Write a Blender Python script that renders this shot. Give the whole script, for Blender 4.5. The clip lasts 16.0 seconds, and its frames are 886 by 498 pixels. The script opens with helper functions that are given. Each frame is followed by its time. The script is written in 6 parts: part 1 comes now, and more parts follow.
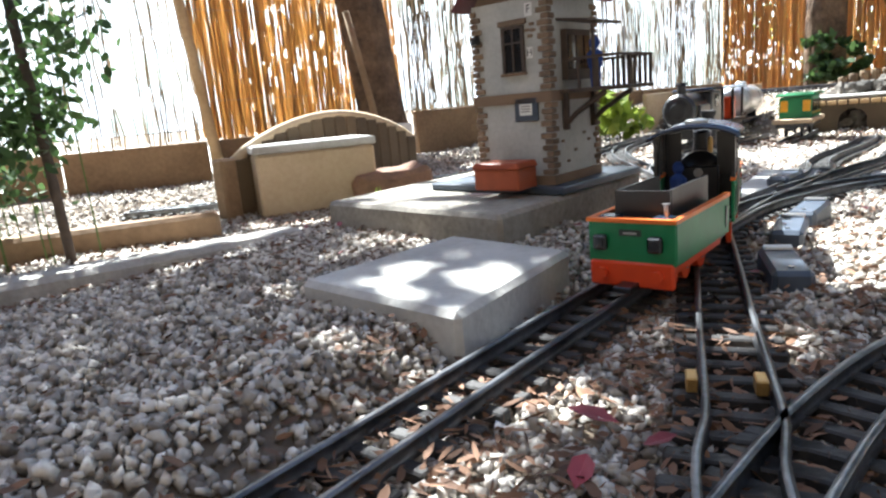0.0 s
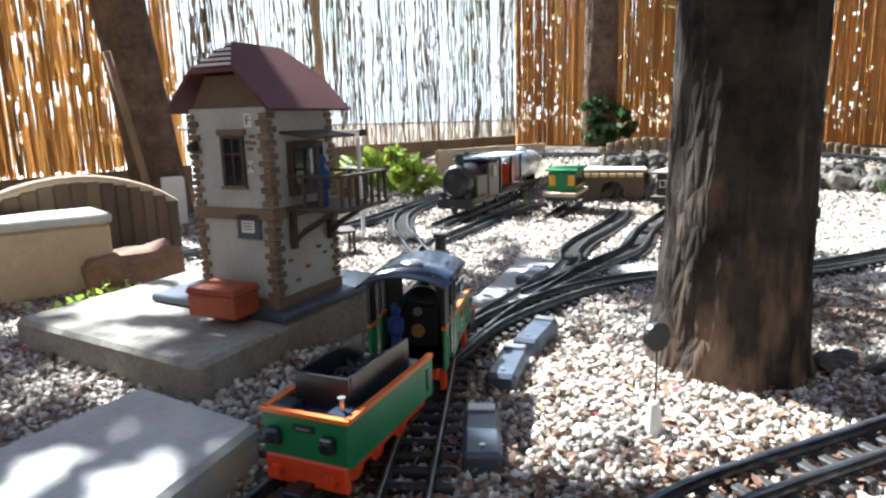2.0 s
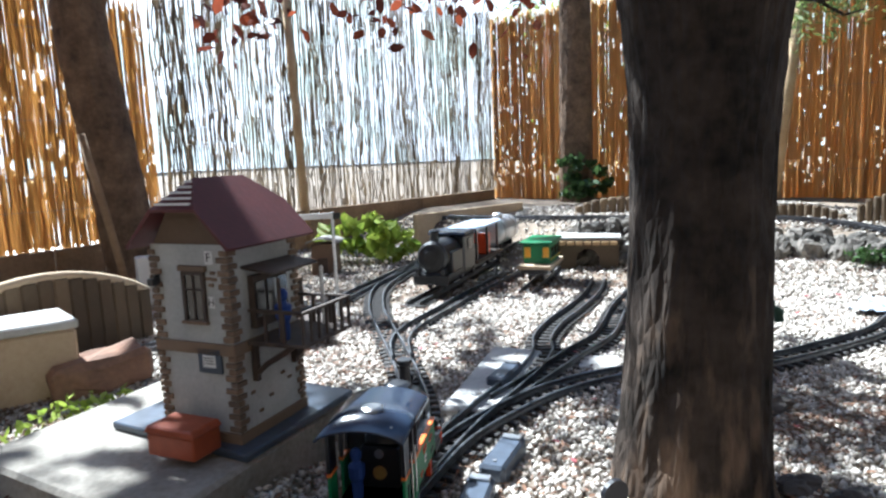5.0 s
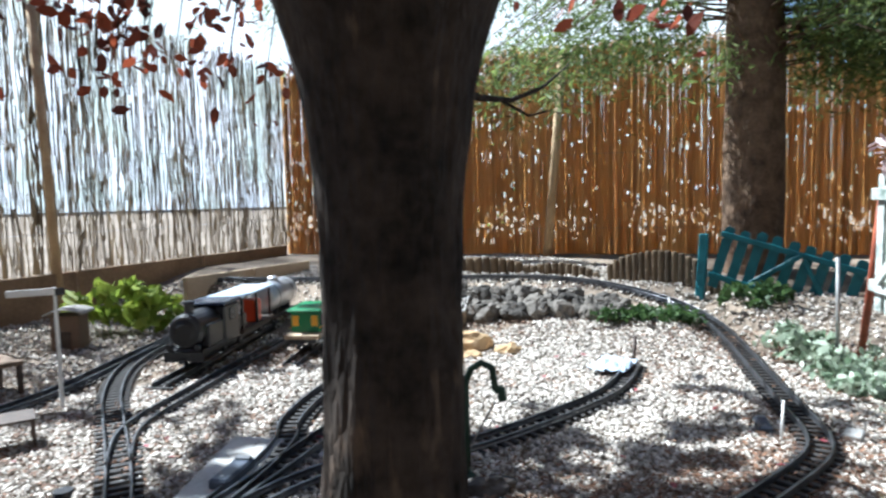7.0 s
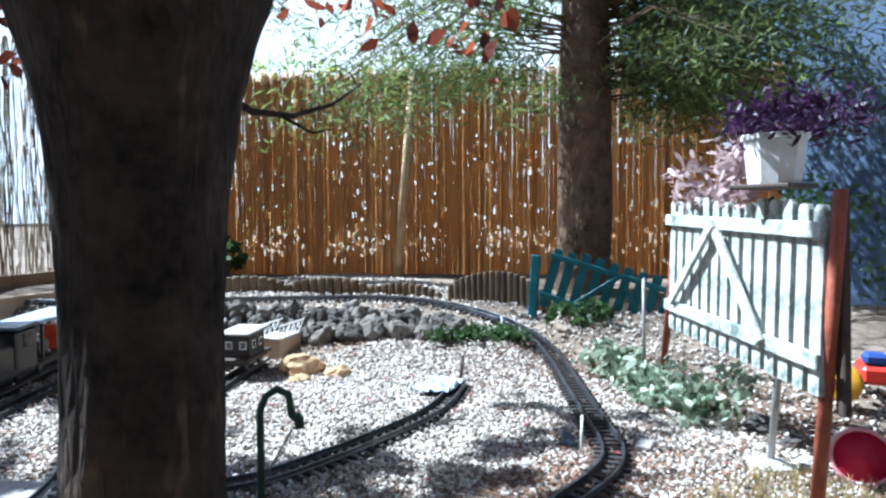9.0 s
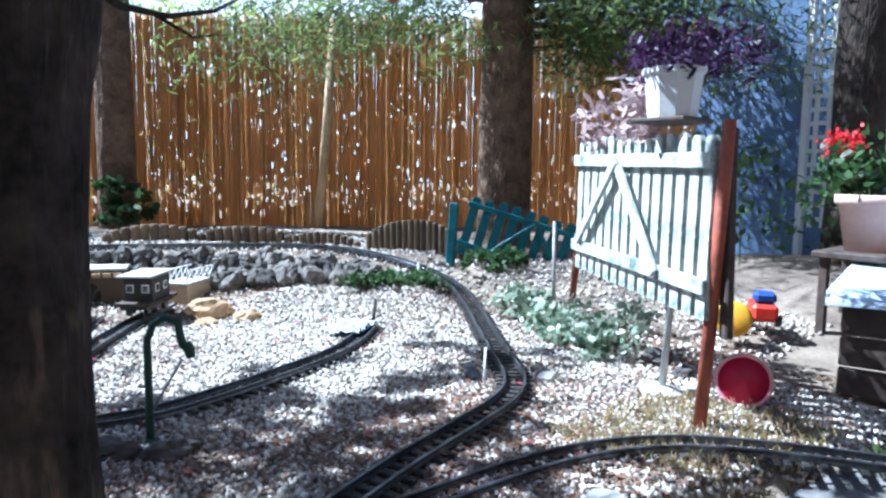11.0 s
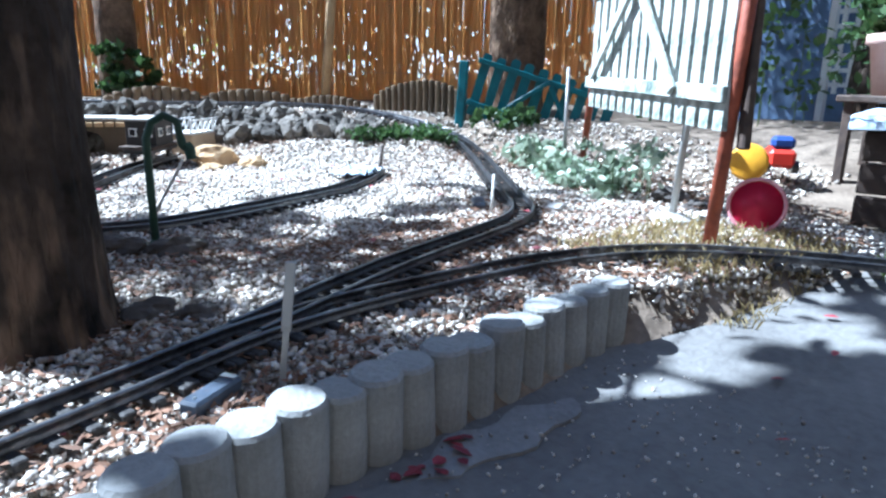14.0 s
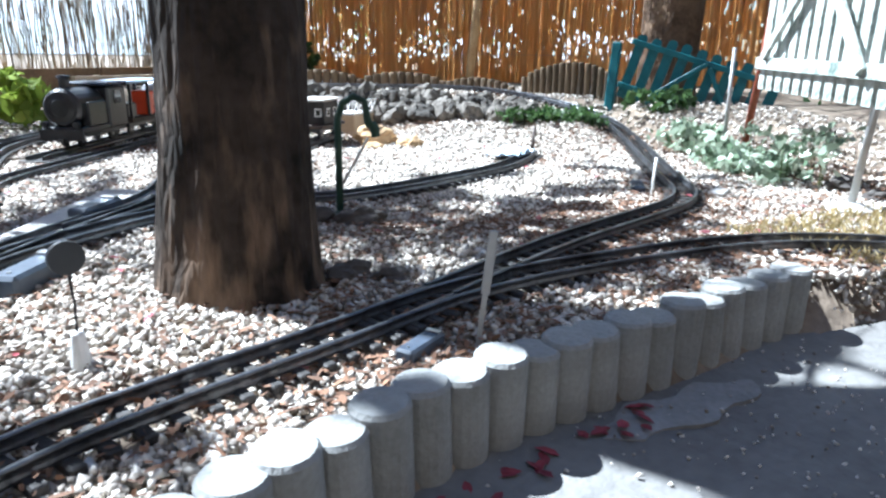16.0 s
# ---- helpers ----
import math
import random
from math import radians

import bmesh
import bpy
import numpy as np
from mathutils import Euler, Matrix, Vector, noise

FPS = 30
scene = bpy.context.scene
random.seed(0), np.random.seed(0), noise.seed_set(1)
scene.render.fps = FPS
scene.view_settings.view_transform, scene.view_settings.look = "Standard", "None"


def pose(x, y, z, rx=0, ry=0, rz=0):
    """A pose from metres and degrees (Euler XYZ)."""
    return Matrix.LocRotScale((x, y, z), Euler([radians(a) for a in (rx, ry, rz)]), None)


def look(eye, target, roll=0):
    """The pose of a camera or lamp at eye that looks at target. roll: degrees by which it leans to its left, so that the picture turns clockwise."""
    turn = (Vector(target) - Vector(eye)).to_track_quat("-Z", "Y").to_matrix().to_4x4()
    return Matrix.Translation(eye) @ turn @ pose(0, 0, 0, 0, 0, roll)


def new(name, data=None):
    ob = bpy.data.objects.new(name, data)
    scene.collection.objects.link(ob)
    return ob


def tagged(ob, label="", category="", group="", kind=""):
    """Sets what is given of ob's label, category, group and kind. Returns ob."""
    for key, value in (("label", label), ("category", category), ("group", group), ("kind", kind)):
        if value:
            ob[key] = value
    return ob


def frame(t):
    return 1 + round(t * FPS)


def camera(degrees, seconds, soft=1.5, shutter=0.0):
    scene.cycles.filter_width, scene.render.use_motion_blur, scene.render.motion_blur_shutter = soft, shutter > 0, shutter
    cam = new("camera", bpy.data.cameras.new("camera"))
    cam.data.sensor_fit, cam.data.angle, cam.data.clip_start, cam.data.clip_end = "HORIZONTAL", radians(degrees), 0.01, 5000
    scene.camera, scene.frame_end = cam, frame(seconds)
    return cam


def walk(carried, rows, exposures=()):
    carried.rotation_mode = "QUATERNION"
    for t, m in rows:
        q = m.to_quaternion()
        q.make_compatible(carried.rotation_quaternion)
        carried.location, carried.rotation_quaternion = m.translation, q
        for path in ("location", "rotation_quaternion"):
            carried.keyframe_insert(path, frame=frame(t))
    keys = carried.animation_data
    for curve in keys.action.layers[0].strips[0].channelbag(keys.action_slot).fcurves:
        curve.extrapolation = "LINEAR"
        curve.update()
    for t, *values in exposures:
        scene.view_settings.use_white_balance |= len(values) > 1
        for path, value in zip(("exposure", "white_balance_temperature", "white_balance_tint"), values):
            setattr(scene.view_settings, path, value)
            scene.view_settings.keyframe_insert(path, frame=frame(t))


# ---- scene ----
# ---------------- camera ----------------
cam = camera(67.9, 16.0, soft=2.4, shutter=0.3)
PATH = [
    (0, (0.163, 0.054, 0.222), (-0.134, 1.986, -0.201), -5.0),
    (0.5, (0.186, 0.069, 0.237), (-0.02, 2.019, -0.156), -5.4),
    (1, (0.248, 0.114, 0.272), (0.284, 2.097, 0.012), -5.4),
    (1.5, (0.278, 0.141, 0.328), (0.416, 2.104, -0.031), -2.5),
    (2, (0.308, 0.16, 0.347), (0.549, 2.107, -0.041), -1.5),
    (2.5, (0.327, 0.163, 0.382), (0.554, 2.092, -0.093), -0.1),
    (3, (0.332, 0.157, 0.384), (0.56, 2.085, -0.095), -0.7),
    (3.5, (0.339, 0.163, 0.408), (0.544, 2.096, -0.061), -0.1),
    (4, (0.341, 0.158, 0.422), (0.531, 2.108, 0.025), -1.3),
    (6.5, (0.44, 0.2, 0.543), (1.099, 2.079, 0.355), -1.8),
    (7, (0.529, 0.192, 0.531), (1.356, 2.006, 0.377), -1.4),
    (7.5, (0.581, 0.19, 0.517), (1.547, 1.932, 0.336), -2.0),
    (8, (0.608, 0.171, 0.526), (1.647, 1.872, 0.366), -2.0),
    (8.5, (0.635, 0.162, 0.524), (1.733, 1.828, 0.394), -0.8),
    (9, (0.652, 0.153, 0.529), (1.823, 1.771, 0.429), -0.3),
    (11.5, (0.721, 0.128, 0.423), (2.07, 1.582, 0.164), 0.9),
    (12, (0.733, 0.134, 0.377), (2.1, 1.563, 0.081), 0.9),
    (12.5, (0.733, 0.134, 0.342), (2.107, 1.554, 0.026), -0.0),
    (13, (0.734, 0.133, 0.324), (2.085, 1.554, -0.069), 0.5),
    (13.5, (0.725, 0.126, 0.308), (2.048, 1.558, -0.139), 0.7),
    (14, (0.713, 0.126, 0.294), (1.987, 1.582, -0.213), 1.1),
    (14.5, (0.694, 0.128, 0.293), (1.908, 1.634, -0.217), 0.2),
    (15, (0.666, 0.128, 0.289), (1.779, 1.705, -0.236), 0.7),
    (15.5, (0.647, 0.122, 0.295), (1.681, 1.746, -0.247), 0.8),
    (16, (0.624, 0.125, 0.295), (1.583, 1.788, -0.267), 0.7),
]
walk(cam, [(t, look(eye, target, roll)) for t, eye, target, roll in PATH],
     [(0, 2.6, 5850, 5), (1.5, 2.32, 5700, 5), (4, 2.15, 5400, 5), (7, 1.58, 5400, 5), (9, 1.6, 5050, 5), (11.5, 1.82, 4700, 5), (13, 1.85, 4650, 5), (16, 2.1, 5200, 5)])

# ---------------- light ----------------
SUN_FROM = Vector((-0.47, 0.67, 0.98)).normalized()
world = bpy.data.worlds.new("sky")
scene.world = world
world.use_nodes = True
wn = world.node_tree
sky = wn.nodes.new("ShaderNodeTexSky")
sky.sky_type, sky.sun_disc = "NISHITA", False
sky.sun_elevation = math.asin(SUN_FROM.z)
sky.sun_rotation = math.atan2(SUN_FROM.x, SUN_FROM.y)
wn.links.new(sky.outputs[0], wn.nodes["Background"].inputs[0])
wn.nodes["Background"].inputs[1].default_value = 0.052
sun = new("sun", bpy.data.lights.new("sun", "SUN"))
sun.data.energy, sun.data.angle, sun.data.color = 5.0, radians(0.6), (1.0, 0.96, 0.89)
sun.matrix_world = look(SUN_FROM * 20, (0, 0, 0))

# ---------------- materials ----------------


def bark_material(name, color, color2, across, along, foot=None):
    """Bark: fissures stretched up the trunk, with deep relief."""
    m = material(name, color, color2, 0.95, scale=14, bump=0.5, fine=60, spec=0.2)
    N, L = m.node_tree.nodes, m.node_tree.links
    tc, mp = N.new("ShaderNodeTexCoord"), N.new("ShaderNodeMapping")
    mp.inputs["Scale"].default_value = (across, across, along)
    L.new(tc.outputs["Object"], mp.inputs["Vector"])
    vo = N.new("ShaderNodeTexVoronoi")
    vo.feature, vo.inputs["Scale"].default_value = "DISTANCE_TO_EDGE", 1.0
    ns = N.new("ShaderNodeTexNoise")
    ns.inputs["Scale"].default_value, ns.inputs["Detail"].default_value = 0.8, 8
    L.new(mp.outputs[0], ns.inputs["Vector"])
    L.new(mp.outputs[0], vo.inputs["Vector"])
    ad = N.new("ShaderNodeMath")
    ad.operation = "MULTIPLY_ADD"
    L.new(vo.outputs["Distance"], ad.inputs[0])
    ad.inputs[1].default_value = 1.4
    L.new(ns.outputs["Fac"], ad.inputs[2])
    bp = N.new("ShaderNodeBump")
    bp.inputs["Strength"].default_value, bp.inputs["Distance"].default_value = 0.9, 0.006
    L.new(ad.outputs[0], bp.inputs["Height"])
    L.new(bp.outputs[0], N["Principled BSDF"].inputs["Normal"])
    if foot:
        # browner bark in plates, most of all low down, partly imitating sunlight on the trunk
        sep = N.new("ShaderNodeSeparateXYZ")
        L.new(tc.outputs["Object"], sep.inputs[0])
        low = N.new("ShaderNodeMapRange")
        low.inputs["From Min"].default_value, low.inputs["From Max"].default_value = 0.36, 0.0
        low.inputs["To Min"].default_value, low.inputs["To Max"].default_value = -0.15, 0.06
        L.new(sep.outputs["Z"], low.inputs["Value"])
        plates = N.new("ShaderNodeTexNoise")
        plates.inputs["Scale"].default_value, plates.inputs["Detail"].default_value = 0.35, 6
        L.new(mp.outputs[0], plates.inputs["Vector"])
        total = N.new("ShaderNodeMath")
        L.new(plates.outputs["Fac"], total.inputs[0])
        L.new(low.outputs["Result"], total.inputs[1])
        pale_mix = N.new("ShaderNodeMapRange")
        pale_mix.inputs["From Min"].default_value, pale_mix.inputs["From Max"].default_value = 0.48, 0.74
        L.new(total.outputs[0], pale_mix.inputs["Value"])
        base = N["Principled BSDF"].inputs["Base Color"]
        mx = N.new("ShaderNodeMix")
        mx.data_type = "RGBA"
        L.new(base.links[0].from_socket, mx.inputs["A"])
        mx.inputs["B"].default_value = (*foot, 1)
        L.new(pale_mix.outputs["Result"], mx.inputs["Factor"])
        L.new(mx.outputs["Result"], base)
    return m


def material(name, color, color2=None, rough=0.7, metal=0.0, scale=8.0, bump=0.2, fine=60.0, spec=0.4, pick="", translucent=0.0):
    """Two colours mixed by noise at two scales, with relief. pick: 'island' or 'object' also varies each piece."""
    m = bpy.data.materials.new(name)
    m.use_nodes = True
    nt = m.node_tree
    N, L = nt.nodes, nt.links
    b = N["Principled BSDF"]
    color2 = color2 or tuple(c * 0.6 for c in color)
    tc = N.new("ShaderNodeTexCoord")
    n1 = N.new("ShaderNodeTexNoise")
    n1.inputs["Scale"].default_value, n1.inputs["Detail"].default_value = scale, 6
    n2 = N.new("ShaderNodeTexNoise")
    n2.inputs["Scale"].default_value, n2.inputs["Detail"].default_value = fine, 8
    L.new(tc.outputs["Object"], n1.inputs["Vector"])
    L.new(tc.outputs["Object"], n2.inputs["Vector"])
    add = N.new("ShaderNodeMath")
    add.operation = "MULTIPLY_ADD"
    L.new(n2.outputs["Fac"], add.inputs[0])
    add.inputs[1].default_value = 0.5
    L.new(n1.outputs["Fac"], add.inputs[2])
    ramp = N.new("ShaderNodeMapRange")
    ramp.inputs["From Min"].default_value, ramp.inputs["From Max"].default_value = 0.5, 1.0
    L.new(add.outputs[0], ramp.inputs["Value"])
    fac = ramp.outputs["Result"]
    if pick:
        src = N.new("ShaderNodeNewGeometry").outputs["Random Per Island"] if pick == "island" else N.new("ShaderNodeObjectInfo").outputs["Random"]
        mid = N.new("ShaderNodeMath")
        mid.operation = "MULTIPLY_ADD"
        L.new(src, mid.inputs[0])
        mid.inputs[1].default_value = 0.9
        half = N.new("ShaderNodeMath")
        half.operation = "MULTIPLY"
        L.new(fac, half.inputs[0])
        half.inputs[1].default_value = 0.25
        L.new(half.outputs[0], mid.inputs[2])
        fac = mid.outputs[0]
    mix = N.new("ShaderNodeMix")
    mix.data_type = "RGBA"
    mix.inputs["A"].default_value, mix.inputs["B"].default_value = (*color2, 1), (*color, 1)
    L.new(fac, mix.inputs["Factor"])
    L.new(mix.outputs["Result"], b.inputs["Base Color"])
    b.inputs["Roughness"].default_value, b.inputs["Metallic"].default_value = rough, metal
    b.inputs["Specular IOR Level"].default_value = spec
    if bump:
        bp = N.new("ShaderNodeBump")
        bp.inputs["Strength"].default_value, bp.inputs["Distance"].default_value = bump, 0.004
        L.new(n2.outputs["Fac"], bp.inputs["Height"])
        L.new(bp.outputs[0], b.inputs["Normal"])
    if translucent:
        tr = N.new("ShaderNodeBsdfTranslucent")
        L.new(mix.outputs["Result"], tr.inputs["Color"])
        ms = N.new("ShaderNodeMixShader")
        ms.inputs[0].default_value = translucent
        L.new(b.outputs[0], ms.inputs[1])
        L.new(tr.outputs[0], ms.inputs[2])
        L.new(ms.outputs[0], N["Material Output"].inputs[0])
    return m


M = dict(
    soil=material("soil", (0.30, 0.24, 0.18), (0.10, 0.075, 0.055), 0.95, scale=5, bump=0.6, fine=90),
    gravel=material("gravel", (0.78, 0.725, 0.645), (0.085, 0.060, 0.043), 0.8, scale=40, bump=0.3, fine=200, pick="island"),
    sand=material("sand_path", (0.20, 0.195, 0.185), (0.105, 0.10, 0.095), 0.95, scale=5, bump=0.8, fine=70),
    concrete=material("concrete", (0.50, 0.47, 0.43), (0.30, 0.28, 0.25), 0.9, scale=10, bump=0.4, fine=140),
    concrete_new=material("palisade_concrete", (0.357, 0.357, 0.348), (0.221, 0.221, 0.212), 0.9, scale=14, bump=0.5, fine=160),
    slab_side=material("sandstone", (0.40, 0.365, 0.31), (0.17, 0.15, 0.125), 0.9, scale=9, bump=0.5, fine=110),
    paver=material("pale_paver", (0.54, 0.53, 0.50), (0.36, 0.345, 0.32), 0.85, scale=9, bump=0.3, fine=130),
    rail=material("rail_metal", (0.24, 0.25, 0.27), (0.07, 0.07, 0.075), 0.34, 0.85, scale=20, bump=0.1, fine=150),
    sleeper=material("sleeper_plastic", (0.050, 0.045, 0.042), (0.022, 0.020, 0.019), 0.6, scale=30, bump=0.3, fine=200),
    brass=material("brass", (0.62, 0.40, 0.14), (0.40, 0.24, 0.08), 0.4, 0.7, scale=40, bump=0.05),
    box_grey=material("switch_box_plastic", (0.075, 0.095, 0.13), (0.045, 0.055, 0.075), 0.4, scale=20, bump=0.1),
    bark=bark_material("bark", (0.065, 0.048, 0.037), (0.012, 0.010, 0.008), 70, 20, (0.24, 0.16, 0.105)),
    bark_pine=bark_material("pine_bark", (0.21, 0.14, 0.09), (0.07, 0.047, 0.034), 45, 22),
    reed=material("reed", (0.68, 0.48, 0.24), (0.42, 0.275, 0.12), 0.6, scale=3, bump=0.1, fine=40, pick="island", translucent=0.7),
    reed_pale=material("reed_pale", (0.52, 0.43, 0.30), (0.10, 0.075, 0.05), 0.7, scale=3, bump=0.1, fine=40, pick="island", translucent=0.5),
    mat_brown=material("reed_mat", (0.80, 0.60, 0.35), (0.64, 0.46, 0.255), 0.7, scale=2.5, bump=0.2, fine=40, pick="island", translucent=0.85),
    pole_wood=material("pole_wood", (0.60, 0.44, 0.26), (0.40, 0.27, 0.14), 0.8, scale=8, bump=0.4, fine=70),
    plank=material("edging_board", (0.36, 0.24, 0.14), (0.18, 0.115, 0.065), 0.85, scale=6, bump=0.5, fine=60),
    tan=material("tan_board", (0.56, 0.44, 0.30), (0.42, 0.31, 0.20), 0.85, scale=6, bump=0.3, fine=90),
    log=material("edging_log", (0.18, 0.13, 0.08), (0.075, 0.055, 0.036), 0.9, scale=10, bump=0.5, fine=70, pick="object"),
    teal=material("teal_paint", (0.02, 0.165, 0.20), (0.012, 0.09, 0.11), 0.55, scale=10, bump=0.3, fine=60),
    # weathered paint; white sun glare and dark shade are mixed into its two colours
    green_dappled=material("weathered_dappled_green", (0.70, 0.71, 0.67), (0.10, 0.14, 0.12), 0.75, scale=14, bump=0.4, fine=70),
    rust=material("rusty_post_paint", (0.42, 0.105, 0.05), (0.14, 0.04, 0.024), 0.6, scale=12, bump=0.4, fine=80),
    plaster=material("grey_plaster", (0.50, 0.50, 0.48), (0.34, 0.34, 0.325), 0.9, scale=14, bump=0.2, fine=160),
    brick=material("model_stone", (0.23, 0.155, 0.10), (0.12, 0.085, 0.06), 0.85, scale=30, bump=0.3, fine=150, pick="object"),
    roof=material("red_roof", (0.125, 0.032, 0.032), (0.075, 0.022, 0.023), 0.6, scale=10, bump=0.12, fine=120),
    wood_dark=material("dark_model_wood", (0.085, 0.06, 0.045), (0.045, 0.032, 0.026), 0.7, scale=30, bump=0.3),
    glass=material("dark_window", (0.02, 0.022, 0.025), (0.012, 0.012, 0.014), 0.1, scale=10, bump=0.0, spec=0.6),
    white=material("white_paint", (0.78, 0.78, 0.76), (0.68, 0.67, 0.65), 0.6, scale=10, bump=0.1),
    black_text=material("black_print", (0.02, 0.02, 0.02), (0.015, 0.015, 0.015), 0.6, bump=0.0),
    orange_box=material("orange_plastic", (0.40, 0.085, 0.03), (0.26, 0.055, 0.02), 0.45, scale=18, bump=0.1),
    loco_black=material("loco_black", (0.018, 0.019, 0.023), (0.010, 0.010, 0.012), 0.32, scale=30, bump=0.05, spec=0.6),
    loco_roof=material("loco_roof", (0.030, 0.044, 0.078), (0.018, 0.026, 0.045), 0.22, scale=16, bump=0.05, spec=0.7),
    loco_green=material("loco_green", (0.018, 0.20, 0.075), (0.012, 0.14, 0.05), 0.4, scale=20, bump=0.05),
    loco_red=material("loco_red", (0.72, 0.075, 0.015), (0.55, 0.05, 0.012), 0.4, scale=20, bump=0.05),
    loco_orange=material("loco_orange", (0.75, 0.19, 0.03), (0.62, 0.13, 0.02), 0.4, scale=20, bump=0.02),
    steel=material("steel", (0.55, 0.55, 0.55), (0.35, 0.35, 0.35), 0.3, 0.9, scale=20, bump=0.05),
    silver=material("silver_tank", (0.62, 0.63, 0.65), (0.45, 0.46, 0.48), 0.35, 0.6, scale=14, bump=0.08),
    coal=material("coal", (0.022, 0.021, 0.022), (0.01, 0.01, 0.01), 0.5, scale=40, bump=0.4, fine=150),
    blue_cloth=material("blue_paint", (0.02, 0.06, 0.26), (0.015, 0.04, 0.18), 0.7, scale=20, bump=0.05),
    skin=material("figure_paint", (0.50, 0.28, 0.19), (0.40, 0.2, 0.13), 0.7, scale=20, bump=0.05),
    stone=material("fieldstone", (0.19, 0.17, 0.145), (0.016, 0.014, 0.012), 0.9, scale=20, bump=0.6, fine=90, pick="object"),
    dark_stone=material("dark_stone", (0.11, 0.095, 0.085), (0.045, 0.04, 0.036), 0.9, scale=20, bump=0.6, fine=90),
    red_stone=material("reddish_stone", (0.34, 0.19, 0.12), (0.17, 0.10, 0.07), 0.9, scale=16, bump=0.6, fine=90),
    ochre_stone=material("ochre_stone", (0.60, 0.43, 0.24), (0.42, 0.28, 0.15), 0.9, scale=16, bump=0.5, fine=90),
    leaf_red=material("red_leaf", (0.36, 0.085, 0.035), (0.045, 0.014, 0.014), 0.5, scale=30, bump=0.05, pick="island", translucent=0.45),
    leaf_green=material("green_leaf", (0.12, 0.22, 0.045), (0.045, 0.10, 0.022), 0.5, scale=20, bump=0.05, pick="island", translucent=0.4),
    needle=material("needle_foliage", (0.24, 0.31, 0.09), (0.03, 0.055, 0.022), 0.6, scale=20, bump=0.05, pick="island", translucent=0.5),
    lime_leaf=material("lime_leaf", (0.42, 0.50, 0.08), (0.22, 0.33, 0.05), 0.5, scale=12, bump=0.1, pick="island", translucent=0.4),
    shrub_leaf=material("shrub_leaf", (0.085, 0.15, 0.045), (0.022, 0.05, 0.016), 0.45, scale=20, bump=0.05, pick="island", translucent=0.3),
    ivy=material("variegated_leaf", (0.50, 0.56, 0.44), (0.06, 0.12, 0.05), 0.5, scale=20, bump=0.1, pick="island", translucent=0.25),
    purple_leaf=material("purple_leaf", (0.060, 0.020, 0.075), (0.020, 0.008, 0.028), 0.5, scale=20, bump=0.1, pick="island", translucent=0.3),
    pink_leaf=material("pinkish_leaf", (0.66, 0.52, 0.50), (0.20, 0.12, 0.13), 0.5, scale=20, bump=0.1, pick="island", translucent=0.35),
    petal=material("red_petal", (0.70, 0.03, 0.035), (0.5, 0.02, 0.03), 0.5, scale=20, bump=0.05, pick="island", translucent=0.3),
    terracotta=material("pink_pot", (0.58, 0.40, 0.34), (0.46, 0.30, 0.25), 0.8, scale=10, bump=0.2),
    magenta=material("magenta_plastic", (0.68, 0.02, 0.09), (0.52, 0.012, 0.06), 0.35, scale=10, bump=0.03, translucent=0.3),
    pink=material("pink_plastic", (0.75, 0.36, 0.38), (0.6, 0.26, 0.3), 0.4, scale=10, bump=0.05),
    yellow=material("yellow_plastic", (0.80, 0.42, 0.03), (0.68, 0.33, 0.02), 0.35, scale=10, bump=0.03),
    red_toy=material("red_plastic", (0.70, 0.05, 0.03), (0.55, 0.035, 0.02), 0.35, scale=10, bump=0.03),
    pump_green=material("pump_green", (0.03, 0.075, 0.045), (0.02, 0.045, 0.03), 0.5, scale=20, bump=0.1),
    grey_metal=material("grey_metal", (0.50, 0.50, 0.49), (0.34, 0.34, 0.33), 0.5, 0.4, scale=20, bump=0.1),
    dry_grass=material("dry_grass", (0.50, 0.40, 0.20), (0.25, 0.20, 0.09), 0.8, scale=20, bump=0.1, pick="island", translucent=0.25),
    grass=material("grass_blade", (0.16, 0.23, 0.06), (0.06, 0.11, 0.03), 0.6, scale=20, bump=0.1, pick="island", translucent=0.3),
    brown_leaf=material("fallen_leaf", (0.30, 0.045, 0.06), (0.15, 0.025, 0.035), 0.6, scale=60, bump=0.2, pick="object"),
    litter=material("leaf_litter", (0.24, 0.13, 0.075), (0.07, 0.038, 0.024), 0.8, scale=30, bump=0.1, pick="island"),
    mortar=material("mortar", (0.30, 0.295, 0.29), (0.17, 0.165, 0.16), 0.95, scale=16, bump=0.5, fine=120),
    blue_sheet=material("blue_tarp", (0.52, 0.60, 0.70), (0.38, 0.47, 0.6), 0.4, scale=10, bump=0.3, fine=40),
    backdrop=material("outside_wall", (0.70, 0.68, 0.63), (0.55, 0.53, 0.48), 0.9, scale=1.5, bump=0.1),
    block_dark=material("dark_block", (0.10, 0.075, 0.05), (0.05, 0.037, 0.026), 0.85, scale=3, bump=0.3, fine=40),
    shade_blue=material("shade_blue_wall", (0.12, 0.175, 0.29), (0.07, 0.105, 0.18), 0.8, scale=2, bump=0.2),
)

# ---------------- mesh helpers ----------------


def mesh_from(name, bm, mat, smooth=False):
    me = bpy.data.meshes.new(name)
    bm.normal_update()
    bm.to_mesh(me)
    bm.free()
    me.materials.append(mat)
    if smooth:
        me.polygons.foreach_set("use_smooth", [True] * len(me.polygons))
    return me


def thing(name, label, category, m=None, group="", kind=""):
    ob = new(name)
    ob.empty_display_size = 0.02
    if m is not None:
        ob.matrix_world = m
    return tagged(ob, label, category, group, kind)


